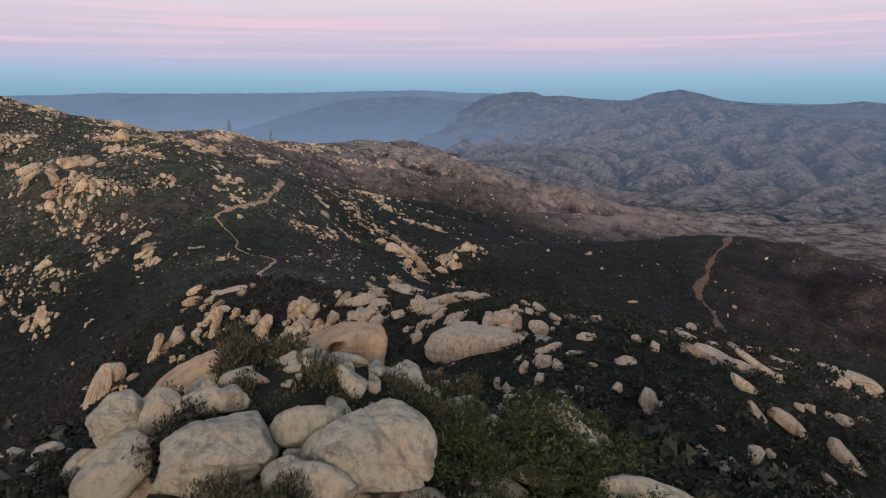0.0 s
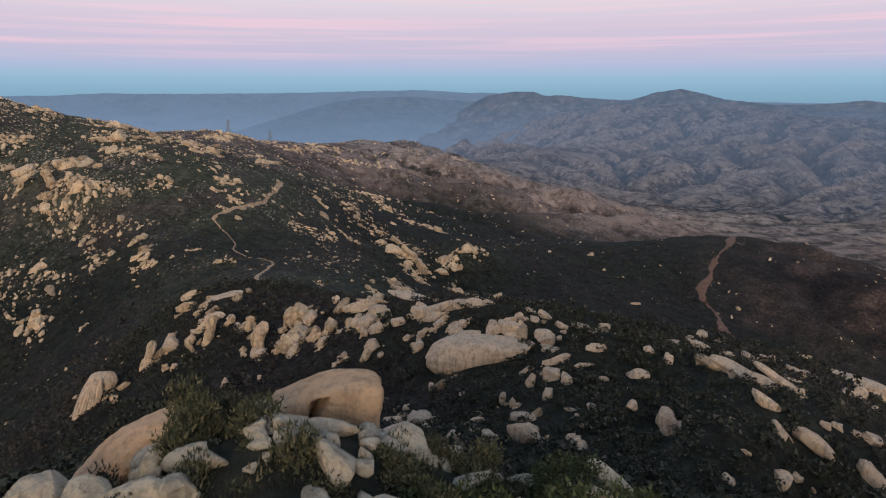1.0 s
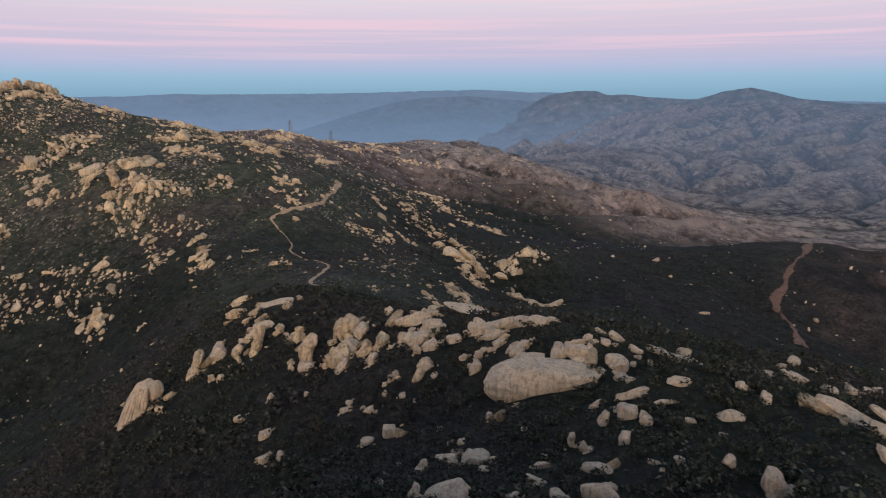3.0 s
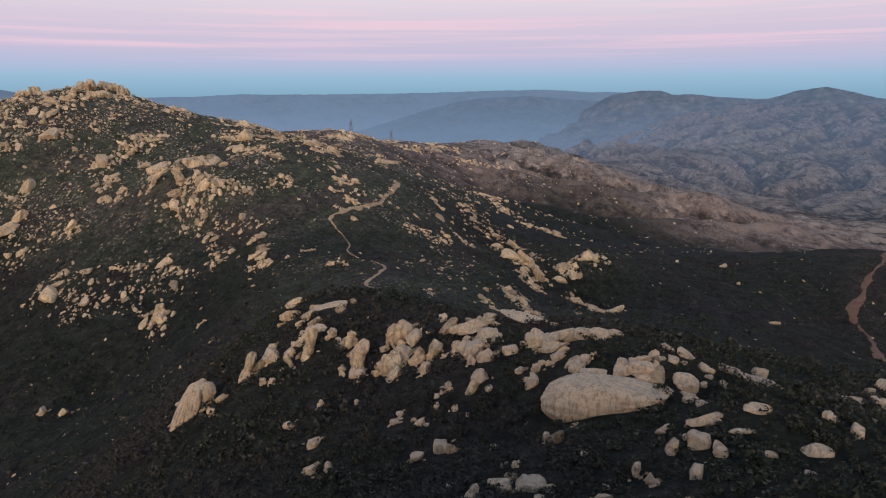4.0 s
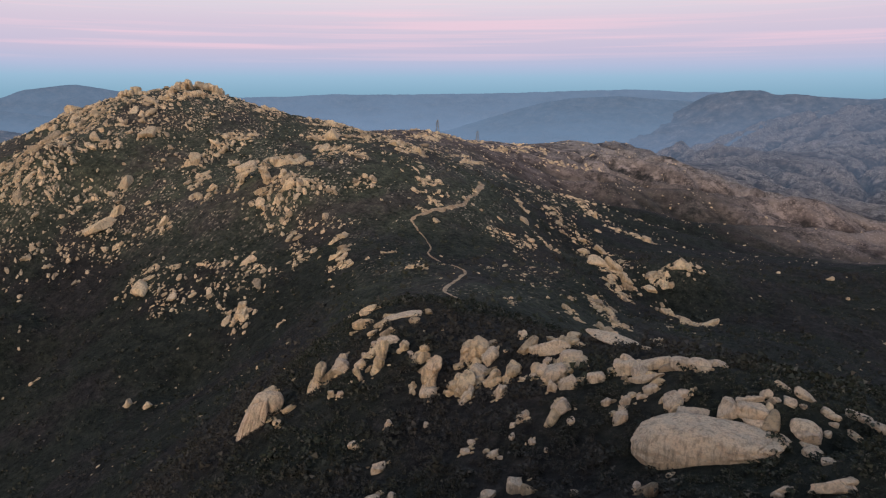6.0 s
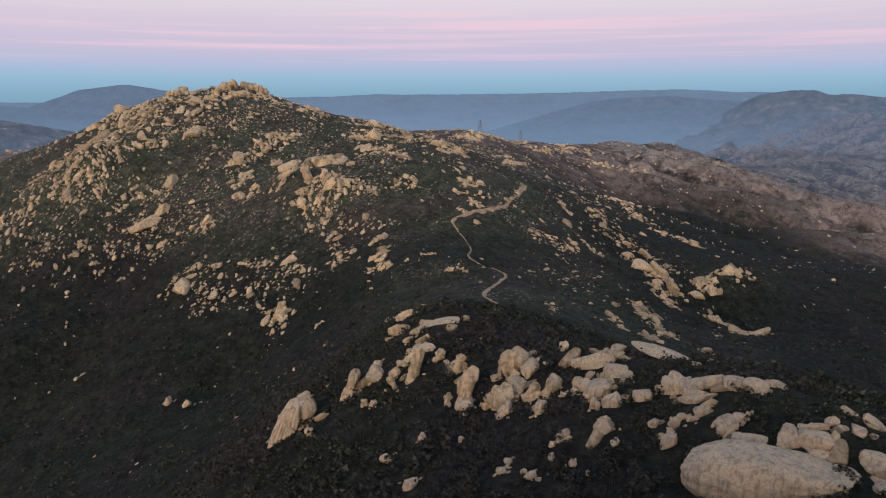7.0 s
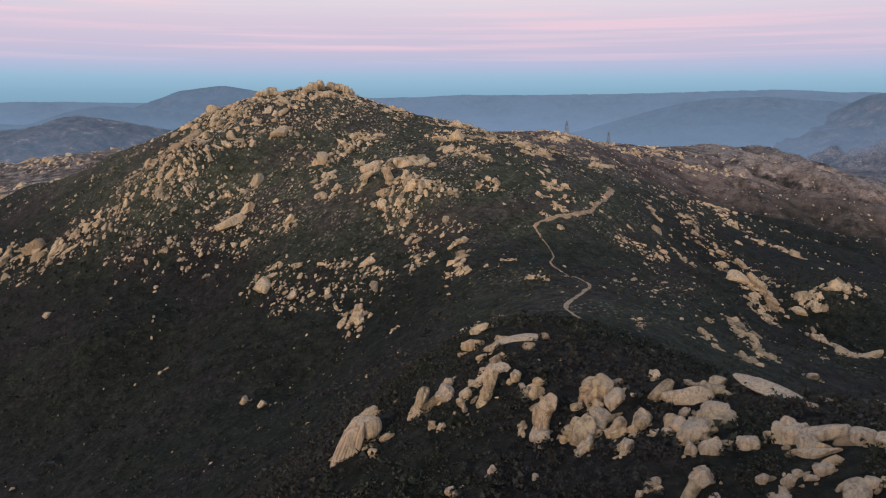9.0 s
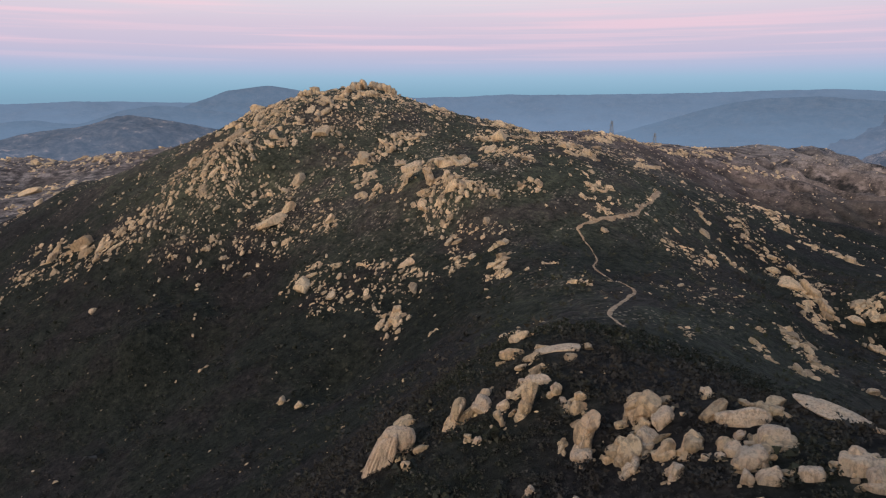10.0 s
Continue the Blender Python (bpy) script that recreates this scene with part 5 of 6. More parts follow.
def dome_rock(seed, flat=0.35, lip=0.0):
    """A smooth exfoliated dome with a flat foot and an undercut edge."""
    p, f = rounded(6, 2.3)
    p = weather(p, seed, 0.20, 0.07)
    for k in range(3):
        n = np.random.default_rng(seed + k).normal(size=3) * (1, 1, 0.5)
        n /= np.linalg.norm(n)
        p = p - 0.85 * np.maximum(p @ n - 0.72 + 0.08 * solid_noise(p, 0.5, seed + k), 0)[:, None] * n
    p[:, 2] = np.where(p[:, 2] < -flat, -flat + (p[:, 2] + flat) * 0.35, p[:, 2])
    p[:, 0] += lip * smooth_step(p[:, 2], 0.3, -0.5) * np.abs(p[:, 0])
    p = groove(p, (0.3, 0, 0.2), (0.9, 0.3, 0.5), 0.016, 0.07)
    p = groove(p, (-0.2, -0.4, 0.1), (0.2, 0.5, 0.9), 0.016, 0.07)
    return p, f


def whale_rock(seed):
    """A long back, thick at one end and low at the other."""
    p, f = rounded(6, 2.5)
    p = weather(p, seed, 0.10, 0.035)
    k = 1 - 0.62 * smooth_step(p[:, 0], -0.5, 1.0)
    p[:, 2] = p[:, 2] * k + (1 - k) * 0.45
    p = groove(p, (0.15, 0, 0), (1, 0.2, 0.35), 0.012, 0.045)
    p = groove(p, (0.62, 0, 0), (1, -0.2, -0.5), 0.012, 0.05)
    p = groove(p, (0.2, 0, 0.62), (0.12, 0.1, 1), 0.010, 0.035)
    return p, f


def brow_rock(seed):
    """A tall loaf that rises to an upright end face, with an open cleft in its front."""
    p, f = rounded(6, 5.0)
    p = weather(p, seed, 0.06, 0.025)
    k = 0.78 + 0.22 * smooth_step(p[:, 0], -1.0, 0.35)
    p[:, 2] = (p[:, 2] + 1) * k - 1
    p[:, 0] += 0.10 * (p[:, 2] + 1) * smooth_step(p[:, 0], 0.3, 1.0)
    off = p[:, 0] + 0.24 - 0.38 * p[:, 2] + 0.05 * solid_noise(p, 0.3, seed)
    mouth = np.exp(-(off / 0.10) ** 2) * smooth_step(p[:, 1], 0.2, -0.6) * smooth_step(p[:, 2], 0.80, 0.62)
    p[:, 1] += 1.0 * mouth
    p[:, 1] += 0.10 * smooth_step(off, 0.02, 0.12) * smooth_step(p[:, 1], 0, -0.6)
    return groove(p, (0.45, 0, 0.35), (0.15, 0.2, 1), 0.02, 0.03), f


def cliff_rock(seed):
    """A slab that leans uphill, its face scored by long joints."""
    p, f = rounded(6, 5.0)
    p = weather(p, seed, 0.10, 0.03)
    lines = solid_noise(np.stack([p[:, 0] * 1.0, p[:, 1] * 0.3, p[:, 2] * 0.08], -1), 0.16, seed + 3)
    p[:, 1] += (0.20 * np.abs(lines) - 0.05) * smooth_step(p[:, 1], 0.3, -0.5)
    p[:, 0] *= 1 - 0.22 * smooth_step(p[:, 2], 0.0, 1.0)
    p[:, 0] += 0.62 * p[:, 2]
    p[:, 2] += 0.30 * p[:, 0] - 0.12
    return p, f


def set_piece(name, shape, mat, x, y, z, half, turn, lean, label, group):
    ob = mesh_object(name, *shape, mat)
    ob.matrix_world = pose(x, y, z, 0, 0, turn) @ pose(0, 0, 0, 0, -lean, 0) @ Matrix.Diagonal((*half, 1))
    ROCK_SPOTS.append((x, y, half[0] * 0.8))
    return tagged(ob, label, "boulder", group)


def place_landmarks():
    knoll, spur = "boulders on the knoll", "granite outcrops"
    set_piece("boulder", dome_rock(31), GRANITE_PALE, -2.9, 27.2, -14.0, (2.75, 2.5, 1.65), 4, -6, "broad smooth granite dome with fine cracks and lichen", knoll)
    set_piece("boulder", dome_rock(37, 0.25, 0.16), GRANITE_PALE, -8.9, 26.8, -14.2, (2.55, 2.2, 1.5), 14, 7, "wide flat-topped granite boulder with an undercut lip", knoll)
    set_piece("boulder", dome_rock(43, 0.7), GRANITE_PALE, -15.3, 31.9, -15.1, (1.6, 1.4, 1.3), 26, 24, "egg-shaped buff granite boulder leaning on its neighbours", knoll)
    set_piece("boulder", dome_rock(47, 0.6), GRANITE_ORANGE, -14.0, 36.9, -15.3, (2.7, 1.5, 1.0), 20, 31, "long orange granite whaleback on the knoll side", knoll)
    set_piece("boulder", brow_rock(53), GRANITE_ORANGE, -6.1, 39.2, -14.55, (2.5, 1.6, 1.85), 8, 0, "tall split granite block with a dark cleft on the brow", knoll)
    set_piece("rock_outcrop", whale_rock(59), GRANITE, 8.2, 174.0, -61.0, (13.0, 6.0, 5.0), -4, 5, "massive buff granite whaleback with boulders stacked on it", spur)
    set_piece("rock_cliff", cliff_rock(61), GRANITE, -115.5, 224.5, -95.8, (4.3, 3.6, 6.9), 24, 0, "leaning cliff slab of pale granite scored by long joints", spur)


def place_boulders():
    rr = np.random.default_rng(11)
    # the bedrock that the knoll's boulders sit in
    for row in ((-5.6, 24.6, -16.1, 9, 2.6, 4), (-12.6, 27.6, -16.6, 8, 2.8, 20), (0.6, 25.2, -16.2, 5, 2.4, -10), (-11.5, 33.5, -16.0, 7, 2.6, 12), (-4.5, 27.5, -17.7, 13, 4.0, 4), (-9, 36, -18.4, 12, 3.8, 12), (7, 28, -19.0, 8, 3.6, -18), (-14, 34, -18.9, 9, 3.6, 20)):
        boulder("bedrock", row, SPLIT, rr, "fractured grey granite bedrock under the knoll boulders", "bedrock of the knoll", 6)
    for row in KNOLL_ROCKS_A + KNOLL_ROCKS_B + KNOLL_ROCKS_C + KNOLL_ROCKS_D:
        big = row[3] > 3
        meshes = FINE if big else SMALL
        boulder("boulder", row, meshes, rr, "broad rounded pale granite boulder with grey lichen, among bushes" if big else "small pale granite rock wedged on the knoll", "boulders on the knoll")
    for k, row in enumerate(SPUR_ROCKS):
        x, y, z, length, thick, lean = row
        longish = length / thick
        angular = CRAGS if y > 215 else SPLIT
        if length > 10 and lean < -30 and y < 330:
            boulder("rock_slab", (x, y, z - 0.5 * thick, length, thick * 0.9, lean), SPLIT, rr, "broken pinkish granite slab half buried in brush", "rock slabs", 5)
        elif length > 12 and longish > 2.5:
            boulder("rock_slab", (x, y, z - 0.45 * thick, length, thick, lean), SLABS if y < 330 else angular, rr, "long low slab of buff granite breaking out of brush", "rock slabs", 1 if y < 330 else 4)
        elif y > 400 and length > 8:
            sunk = 0.45 * thick if x > -120 else 0.3 * thick if z < 0 else 0.05 * thick
            boulder("rock_outcrop", (x, y, z - sunk, length * (0.7 if x > -120 else 0.9), thick * (0.6 if x > -120 else 0.8), lean), CRAGS, rr, "crumbling outcrop of buff granite blocks on the mountain", "granite outcrops", 5)
        elif y < 250 and length > 9 and longish < 4 and abs(lean) < 30:
            boulder("rock_outcrop", row, BIG, rr, "massive buff granite outcrop with dark cracks", "granite outcrops")
        elif abs(lean) > 45 and (longish > 1.6 or length > 12):
            boulder("rock_fin", (x, y, z, length * 1.2, thick * 1.25, lean), angular, rr, "leaning fin of pale granite standing in dark brush", "rock fins", 7 if length > 15 else 4 if longish > 2.5 else 3)
        else:
            label = "large buff granite boulder split by joints in dark chaparral" if length > 4 else "small pale granite boulder half hidden by brush"
            boulder("boulder", row, BLOCKS if y < 250 and k % 3 else angular, rr, label, "boulders on the slopes")


def scatter_mesh(name, places, sizes, seed, label, level_of, mat=None, smooth=False):
    """Many loose rocks joined in one mesh."""
    rr = np.random.default_rng(seed)
    vs, fs, base = [], [], 0
    shapes = {lv: [boulder_shape(lv, 700 + 20 * lv + k, boxy=3.2, cuts=8, near=0.42, far=0.78) for k in range(12)] for lv in sorted({level_of(v) for v in sizes})}
    places = np.asarray(places)
    px, py = places[:, 0], places[:, 1]
    gx, gy = (height(px + 6, py) - height(px - 6, py)) / 12, (height(px, py + 6) - height(px, py - 6)) / 12
    down, slope = np.arctan2(-gy, -gx), np.arctan(np.hypot(gx, gy))
    for n, ((x, y, z), s) in enumerate(zip(places, sizes)):
        v, f = shapes[level_of(s)][rr.integers(12)]
        # blocks lie along the fall of the slope
        a = down[n] + rr.normal(0, 0.55)
        sc = s / 2 * np.array([rr.uniform(0.9, 1.9), rr.uniform(0.6, 1.0), rr.uniform(0.5, 0.95)])
        v = v * sc
        tilt = slope[n] + rr.normal(0, 0.25)
        v = v @ np.array([[math.cos(tilt), 0, -math.sin(tilt)], [0, 1, 0], [math.sin(tilt), 0, math.cos(tilt)]])
        v = v @ np.array([[math.cos(a), -math.sin(a), 0], [math.sin(a), math.cos(a), 0], [0, 0, 1]]).T
        vs.append(v + (x, y, z + sc[2] * (0.15 if y > 330 else 0.35)))
        fs.append(f + base)
        base += len(v)
    return tagged(mesh_object(name, np.concatenate(vs), np.concatenate(fs), mat or GRANITE_FAR, smooth=smooth), label, "rocks", kind="stuff")


def build_outcrops():
    rr = np.random.default_rng(21)
    groups = []
    for table in OUTCROPS:
        p, s = [], []
        for xa, ya, xb, yb, width, number, size in table:
            across = np.array([ya - yb, xb - xa])
            across = across / (np.linalg.norm(across) + 1e-6)
            for _ in range(int(number * 7 * np.clip(5.5 / size, 0.4, 1))):
                t, w = rr.uniform(-0.08, 1.08), rr.normal(0, 0.6) * width
                p.append((xa + (xb - xa) * t + across[0] * w, ya + (yb - ya) * t + across[1] * w))
                s.append(min(size, 9.0) * rr.lognormal(-1.2, 0.68))
        p, s = np.array(p), np.array(s)
        z = height(p[:, 0], p[:, 1])
        ROCK_SPOTS.extend((x, y, 0.5 * k) for (x, y), k in zip(p, s))
        groups.append((np.c_[p, z], s))
    for k, (p, s) in enumerate(groups):
        scatter_mesh("rock_outcrops", p, s, 30 + k, "broken pale granite outcrops on the mountain slope", lambda v: 3 if v > 7 else 2 if v > 2.6 else 1)


def build_loose_rocks():
    """Loose stones over all slopes, thick on the heights and in strewn patches."""
    rr = np.random.default_rng(22)
    n = 210000
    a, r = np.radians(rr.uniform(-66, 34, n)), np.sqrt(rr.uniform(90 ** 2, 1500 ** 2, n))
    x, y = r * np.sin(a), r * np.cos(a)
    z = height(x, y)
    patch = 1.3 * fractal(x, 0.4 * y, 60, 4) + 0.6 * fractal(x, 0.6 * y, 18, 2)
    mountain = np.clip((z + 190) / 150, 0.0, 1.0) * np.clip((y + 0.35 * x - 330) / 120, 0, 1) * np.clip((40 - x) / 60, 0, 1)
    crown = np.clip((z + 75) / 60, 0, 1) * np.clip((-x - 100) / 100, 0, 1)
    chance = np.clip(patch * 1.7 + 0.03 + 0.16 * crown, 0.06, 1) * (np.where(x < -40, 0.15, 0.07) + 0.48 * mountain + 0.9 * crown + 0.3 * np.clip((-x - 330) / 150, 0, 1) * np.clip((z + 200) / 80, 0, 1))
    keep = rr.uniform(0, 1, n) < chance
    x, y, z = x[keep], y[keep], z[keep]
    far = np.hypot(x, y)
    s = np.clip(rr.lognormal(-0.38, 0.72, len(x)), 0.35, 5.0) * np.clip(far / 480, 0.5, 1.5)
    # the rocky ridges further off
    n = 5500
    fx = np.r_[rr.uniform(-2300, -1050, n - 1500), rr.uniform(-480, 120, 1500)]
    fy = np.r_[rr.uniform(650, 1500, n - 1500), rr.uniform(1050, 2250, 1500)]
    fz = height(fx, fy)
    keep = (fractal(fx, fy, 130, 4) + np.clip((fz + 190) / 140, -1, 0.6) * 0.5 > -0.02) & (np.abs(np.degrees(np.arctan2(fx, fy)) + 16) < 52)
    x, y, z = np.r_[x, fx[keep]], np.r_[y, fy[keep]], np.r_[z, fz[keep]]
    s = np.r_[s, rr.lognormal(0.95, 0.6, int(keep.sum())) * np.where(fx[keep] < -1000, 1.7, 0.8)]
    ROCK_SPOTS.extend(zip(x, y, 0.45 * s))
    scatter_mesh("loose_rocks", np.stack([x, y, z], -1), s, 40, "small pale boulders strewn through dark brush", lambda v: 2 if v > 3.4 else 1)


def build_rubble():
    """Smaller blocks that lie round the big ones."""
    rr = np.random.default_rng(23)
    p, s = [], []
    for x, y, half in list(ROCK_SPOTS):
        if y < 90 or half < 0.9 or (x > 15 and y < 200 and half < 3):
            continue
        for _ in range(rr.integers(2, 5) if y < 320 else 2):
            a, d = rr.uniform(0, 2 * math.pi), half * rr.uniform(0.8, 1.7)
            p.append((x + d * math.cos(a), y + d * math.sin(a)))
            s.append(np.clip(half * rr.lognormal(-0.6, 0.5), 0.7, 4.5))
    p, s = np.array(p), np.array(s)
    ROCK_SPOTS.extend((x, y, 0.45 * k) for (x, y), k in zip(p, s))
    scatter_mesh("rock_rubble", np.c_[p, height(p[:, 0], p[:, 1])], s, 44, "pale granite blocks scattered round the outcrops", lambda v: 3 if v > 1.6 else 2, GRANITE_FAR, True)


def build_knoll_rubble():
    """Rocks of all sizes packed between the knoll's boulders."""
    rr = np.random.default_rng(24)
    n = 300
    x, y = rr.normal(-7, 8.5, n), rr.normal(29, 7.5, n)
    keep = (y > 17) & (y < 46) & (x < 12 - 0.2 * (y - 20)) & (x > -30)
    x, y = x[keep], y[keep]
    s = np.clip(rr.lognormal(-0.15, 0.45, len(x)), 0.4, 1.7)
    scatter_mesh("knoll_rubble", np.stack([x, y, height(x, y)], -1), s, 45, "grey and buff granite rubble packed on the knoll", lambda v: 3, GRANITE_PALE, True)


place_landmarks()
place_boulders()
build_knoll_rubble()
build_rubble()
build_outcrops()
build_loose_rocks()


# ---- chaparral ----
CELL, X0, Y0, NX, NY = 1.0, -800.0, 0.0, 1300, 1050


def rock_mask():
    """Cells of the plan taken by rock or trail."""
    m = np.zeros((NX, NY), bool)
    spots = list(ROCK_SPOTS)
    for path, w in ((TRAIL_UPPER, 4.0), (TRAIL_LOWER, 4.0)):
        for (xa, ya), (xb, yb) in zip(path, path[1:]):
            k = max(2, int(math.hypot(xb - xa, yb - ya) / 1.5))
            spots += [(xa + (xb - xa) * i / k, ya + (yb - ya) * i / k, w) for i in range(k + 1)]
    for x, y, s in spots:
        d = math.hypot(x + 4, y - 35) + 1e-6
        for pull in (0.0, 0.8):
            cx, cy = x - (x + 4) / d * pull, y - (y - 35) / d * pull
            i0, i1 = int((cx - s - X0) / CELL), int((cx + s - X0) / CELL) + 1
            j0, j1 = int((cy - s - Y0) / CELL), int((cy + s - Y0) / CELL) + 1
            if i1 <= 0 or j1 <= 0 or i0 >= NX or j0 >= NY:
                continue
            i0, j0 = max(i0, 0), max(j0, 0)
            gi, gj = np.ogrid[i0:min(i1, NX), j0:min(j1, NY)]
            m[i0:min(i1, NX), j0:min(j1, NY)] |= ((gi + 0.5) * CELL + X0 - cx) ** 2 + ((gj + 0.5) * CELL + Y0 - cy) ** 2 < (s * (0.78 if cy > 70 else 0.95) + 0.2) ** 2
    return m


MASK = rock_mask()


def shrub_shape(seed, leaves, leaf):
    """A shrub of unit radius as triangles: loose tufts of leaf sprays."""
    r = np.random.default_rng(seed)
    lobes = r.normal(size=(6, 3)) * (0.42, 0.42, 0.24) + (0, 0, 0.5)
    v = []
    for k in range(leaves):
        c = lobes[r.integers(6)]
        d = r.normal(size=3)
        d /= np.linalg.norm(d)
        d[2] = abs(d[2]) * 0.9 + 0.05 * r.normal()
        p = c + d * r.uniform(0.25, 0.55) * (1, 1, 0.8)
        u = r.normal(size=3)
        u /= np.linalg.norm(u)
        w = np.cross(u, d + 0.3 * r.normal(size=3))
        w /= np.linalg.norm(w) + 1e-6
        s = leaf * r.uniform(0.6, 1.4)
        v += [p - u * s * 0.5, p + u * s * 0.5, p + w * s * r.uniform(0.7, 1.2)]
    v = np.array(v).reshape(-1, 3)
    f = np.arange(len(v)).reshape(-1, 3)
    return v, f


def shrub_cover(name, n, r0, r1, size, shapes, seed, label, mat, low=-1e4, high=1e4, az0=-66, az1=34):
    rr = np.random.default_rng(seed)
    a = np.radians(rr.uniform(az0, az1, n))
    r = np.sqrt(rr.uniform(r0 ** 2, r1 ** 2, n))
    x, y = r * np.sin(a), r * np.cos(a)
    i, j = ((x - X0) / CELL).astype(int), ((y - Y0) / CELL).astype(int)
    inside = (i >= 0) & (i < NX) & (j >= 0) & (j < NY)
    free = np.ones(n, bool)
    free[inside] = ~MASK[i[inside], j[inside]]
    open_ground = fractal(x, y, 26, 3) + 0.35 * fractal(x, y, 7, 2)
    free &= open_ground > -0.36
    free &= (x < 265) | (y < 560) | (rr.uniform(0, 1, n) < 0.25)
    x, y = x[free], y[free]
    z = height(x, y)
    level = z + 45 * fractal(x, y, 260, 4) + rr.normal(0, 6, len(z))
    free = (level > low) & (level <= high)
    x, y, z = x[free], y[free], z[free]
    m = len(x)
    which = rr.integers(0, len(shapes), m)
    turn = rr.uniform(0, 2 * math.pi, m)
    s = size * rr.lognormal(-0.08, 0.42, m)
    tall = s * rr.uniform(0.65, 1.1, m)
    vs, fs, base = [], [], 0
    for k, (v, f) in enumerate(shapes):
        t = which == k
        c, q = np.cos(turn[t])[:, None], np.sin(turn[t])[:, None]
        vx = (v[:, 0] * c - v[:, 1] * q) * s[t][:, None] + x[t][:, None]
        vy = (v[:, 0] * q + v[:, 1] * c) * s[t][:, None] + y[t][:, None]
        vz = v[:, 2] * tall[t][:, None] + z[t][:, None] - 0.12 * s[t][:, None]
        vs.append(np.stack([vx, vy, vz], -1).reshape(-1, 3))
        cnt = int(t.sum())
        fs.append((f[None] + (np.arange(cnt) * len(v))[:, None, None] + base).reshape(-1, 3))
        base += cnt * len(v)
    return tagged(mesh_object(name, np.concatenate(vs), np.concatenate(fs), mat, smooth=False), label, "shrubs", kind="stuff")


CLOSE = [shrub_shape(500 + k, 130, 0.22) for k in range(6)]
MIDDLE = [shrub_shape(520 + k, 64, 0.24) for k in range(10)]
SLOPE_BRUSH = [shrub_shape(530 + k, 26, 0.36) for k in range(10)]
LUMPS = [shrub_shape(540 + k, 10, 0.56) for k in range(10)]
shrub_cover("chaparral", 2600, 18, 95, 1.0, CLOSE, 60, "dense dark green chaparral shrubs on the knoll sides", LEAVES)
shrub_cover("chaparral", 6800, 95, 200, 1.25, MIDDLE, 61, "dark chaparral shrubs between boulders on the steep slope", LEAVES)
shrub_cover("chaparral", 15000, 200, 340, 1.3, SLOPE_BRUSH, 64, "dark chaparral shrubs round the granite spur", LEAVES)
shrub_cover("chaparral", 16000, 340, 900, 1.6, LUMPS, 62, "dense dark chaparral in the hollows of the mountain", LEAVES, high=-130)
shrub_cover("chaparral", 12000, 340, 980, 1.4, LUMPS, 63, "grey-green dry brush on the mountain heights", LEAVES_DRY_HAZED, low=-130)


# ---- bushes on the knoll ----
def bush_parts(seed, leaves, leaf, lean):
    """Leaf sprays of a bush of unit radius, and the stems that carry them."""
    r = np.random.default_rng(seed)
    lobes = np.stack([r.normal(0, 0.42, 14), r.normal(0, 0.42, 14), r.uniform(0.3, 1.05, 14)], -1)
    v, f = [], []
    for k in range(leaves):
        c = lobes[r.integers(14)]
        d = r.normal(size=3)
        d /= np.linalg.norm(d)
        p = c + d * r.uniform(0.12, 0.40)
        p[2] = max(p[2], 0.05)
        u = d * 0.6 + r.normal(size=3) * 0.6 + (0, 0, lean)
        u /= np.linalg.norm(u)
        w = np.cross(u, r.normal(size=3))
        w /= np.linalg.norm(w) + 1e-6
        s = leaf * r.uniform(0.6, 1.5)
        b = len(v)
        v += [p - w * s * 0.28, p + w * s * 0.28, p + u * s * 1.2]
        f.append((b, b + 1, b + 2))
    sv, sf = [], []
    for c in lobes:
        n = 5
        side = np.cross(c, (0.3, 0.2, 1.0))
        side /= np.linalg.norm(side) + 1e-6
        other = np.cross(side, c / (np.linalg.norm(c) + 1e-6))
        b = len(sv)
        for k in range(n):
            t = k / (n - 1)
            p = c * (t ** 0.8, t ** 0.8, t) + r.normal(0, 0.015, 3)
            w = 0.030 * (1 - 0.8 * t)
            sv += [p + side * w, p - side * w * 0.5 + other * w, p - side * w * 0.5 - other * w]
        for k in range(n - 1):
            for q in range(3):
                sf.append((b + 3 * k + q, b + 3 * k + (q + 1) % 3, b + 3 * k + 3 + (q + 1) % 3, b + 3 * k + 3 + q))
    return np.array(v), np.array(f), np.array(sv), np.array(sf)


def make_bush(kind, seed, leaves, leaf, lean, mat, label):
    v, f, sv, sf = bush_parts(seed, leaves, leaf, lean)
    root = tagged(new(kind), label, "bush", "bushes on the knoll")
    for part_name, pv, pf, pm in (("foliage", v, f, mat), ("stems", sv, sf, TWIG)):
        ob = mesh_object(part_name, pv, pf, pm, smooth=False)
        ob.parent = root
    return root


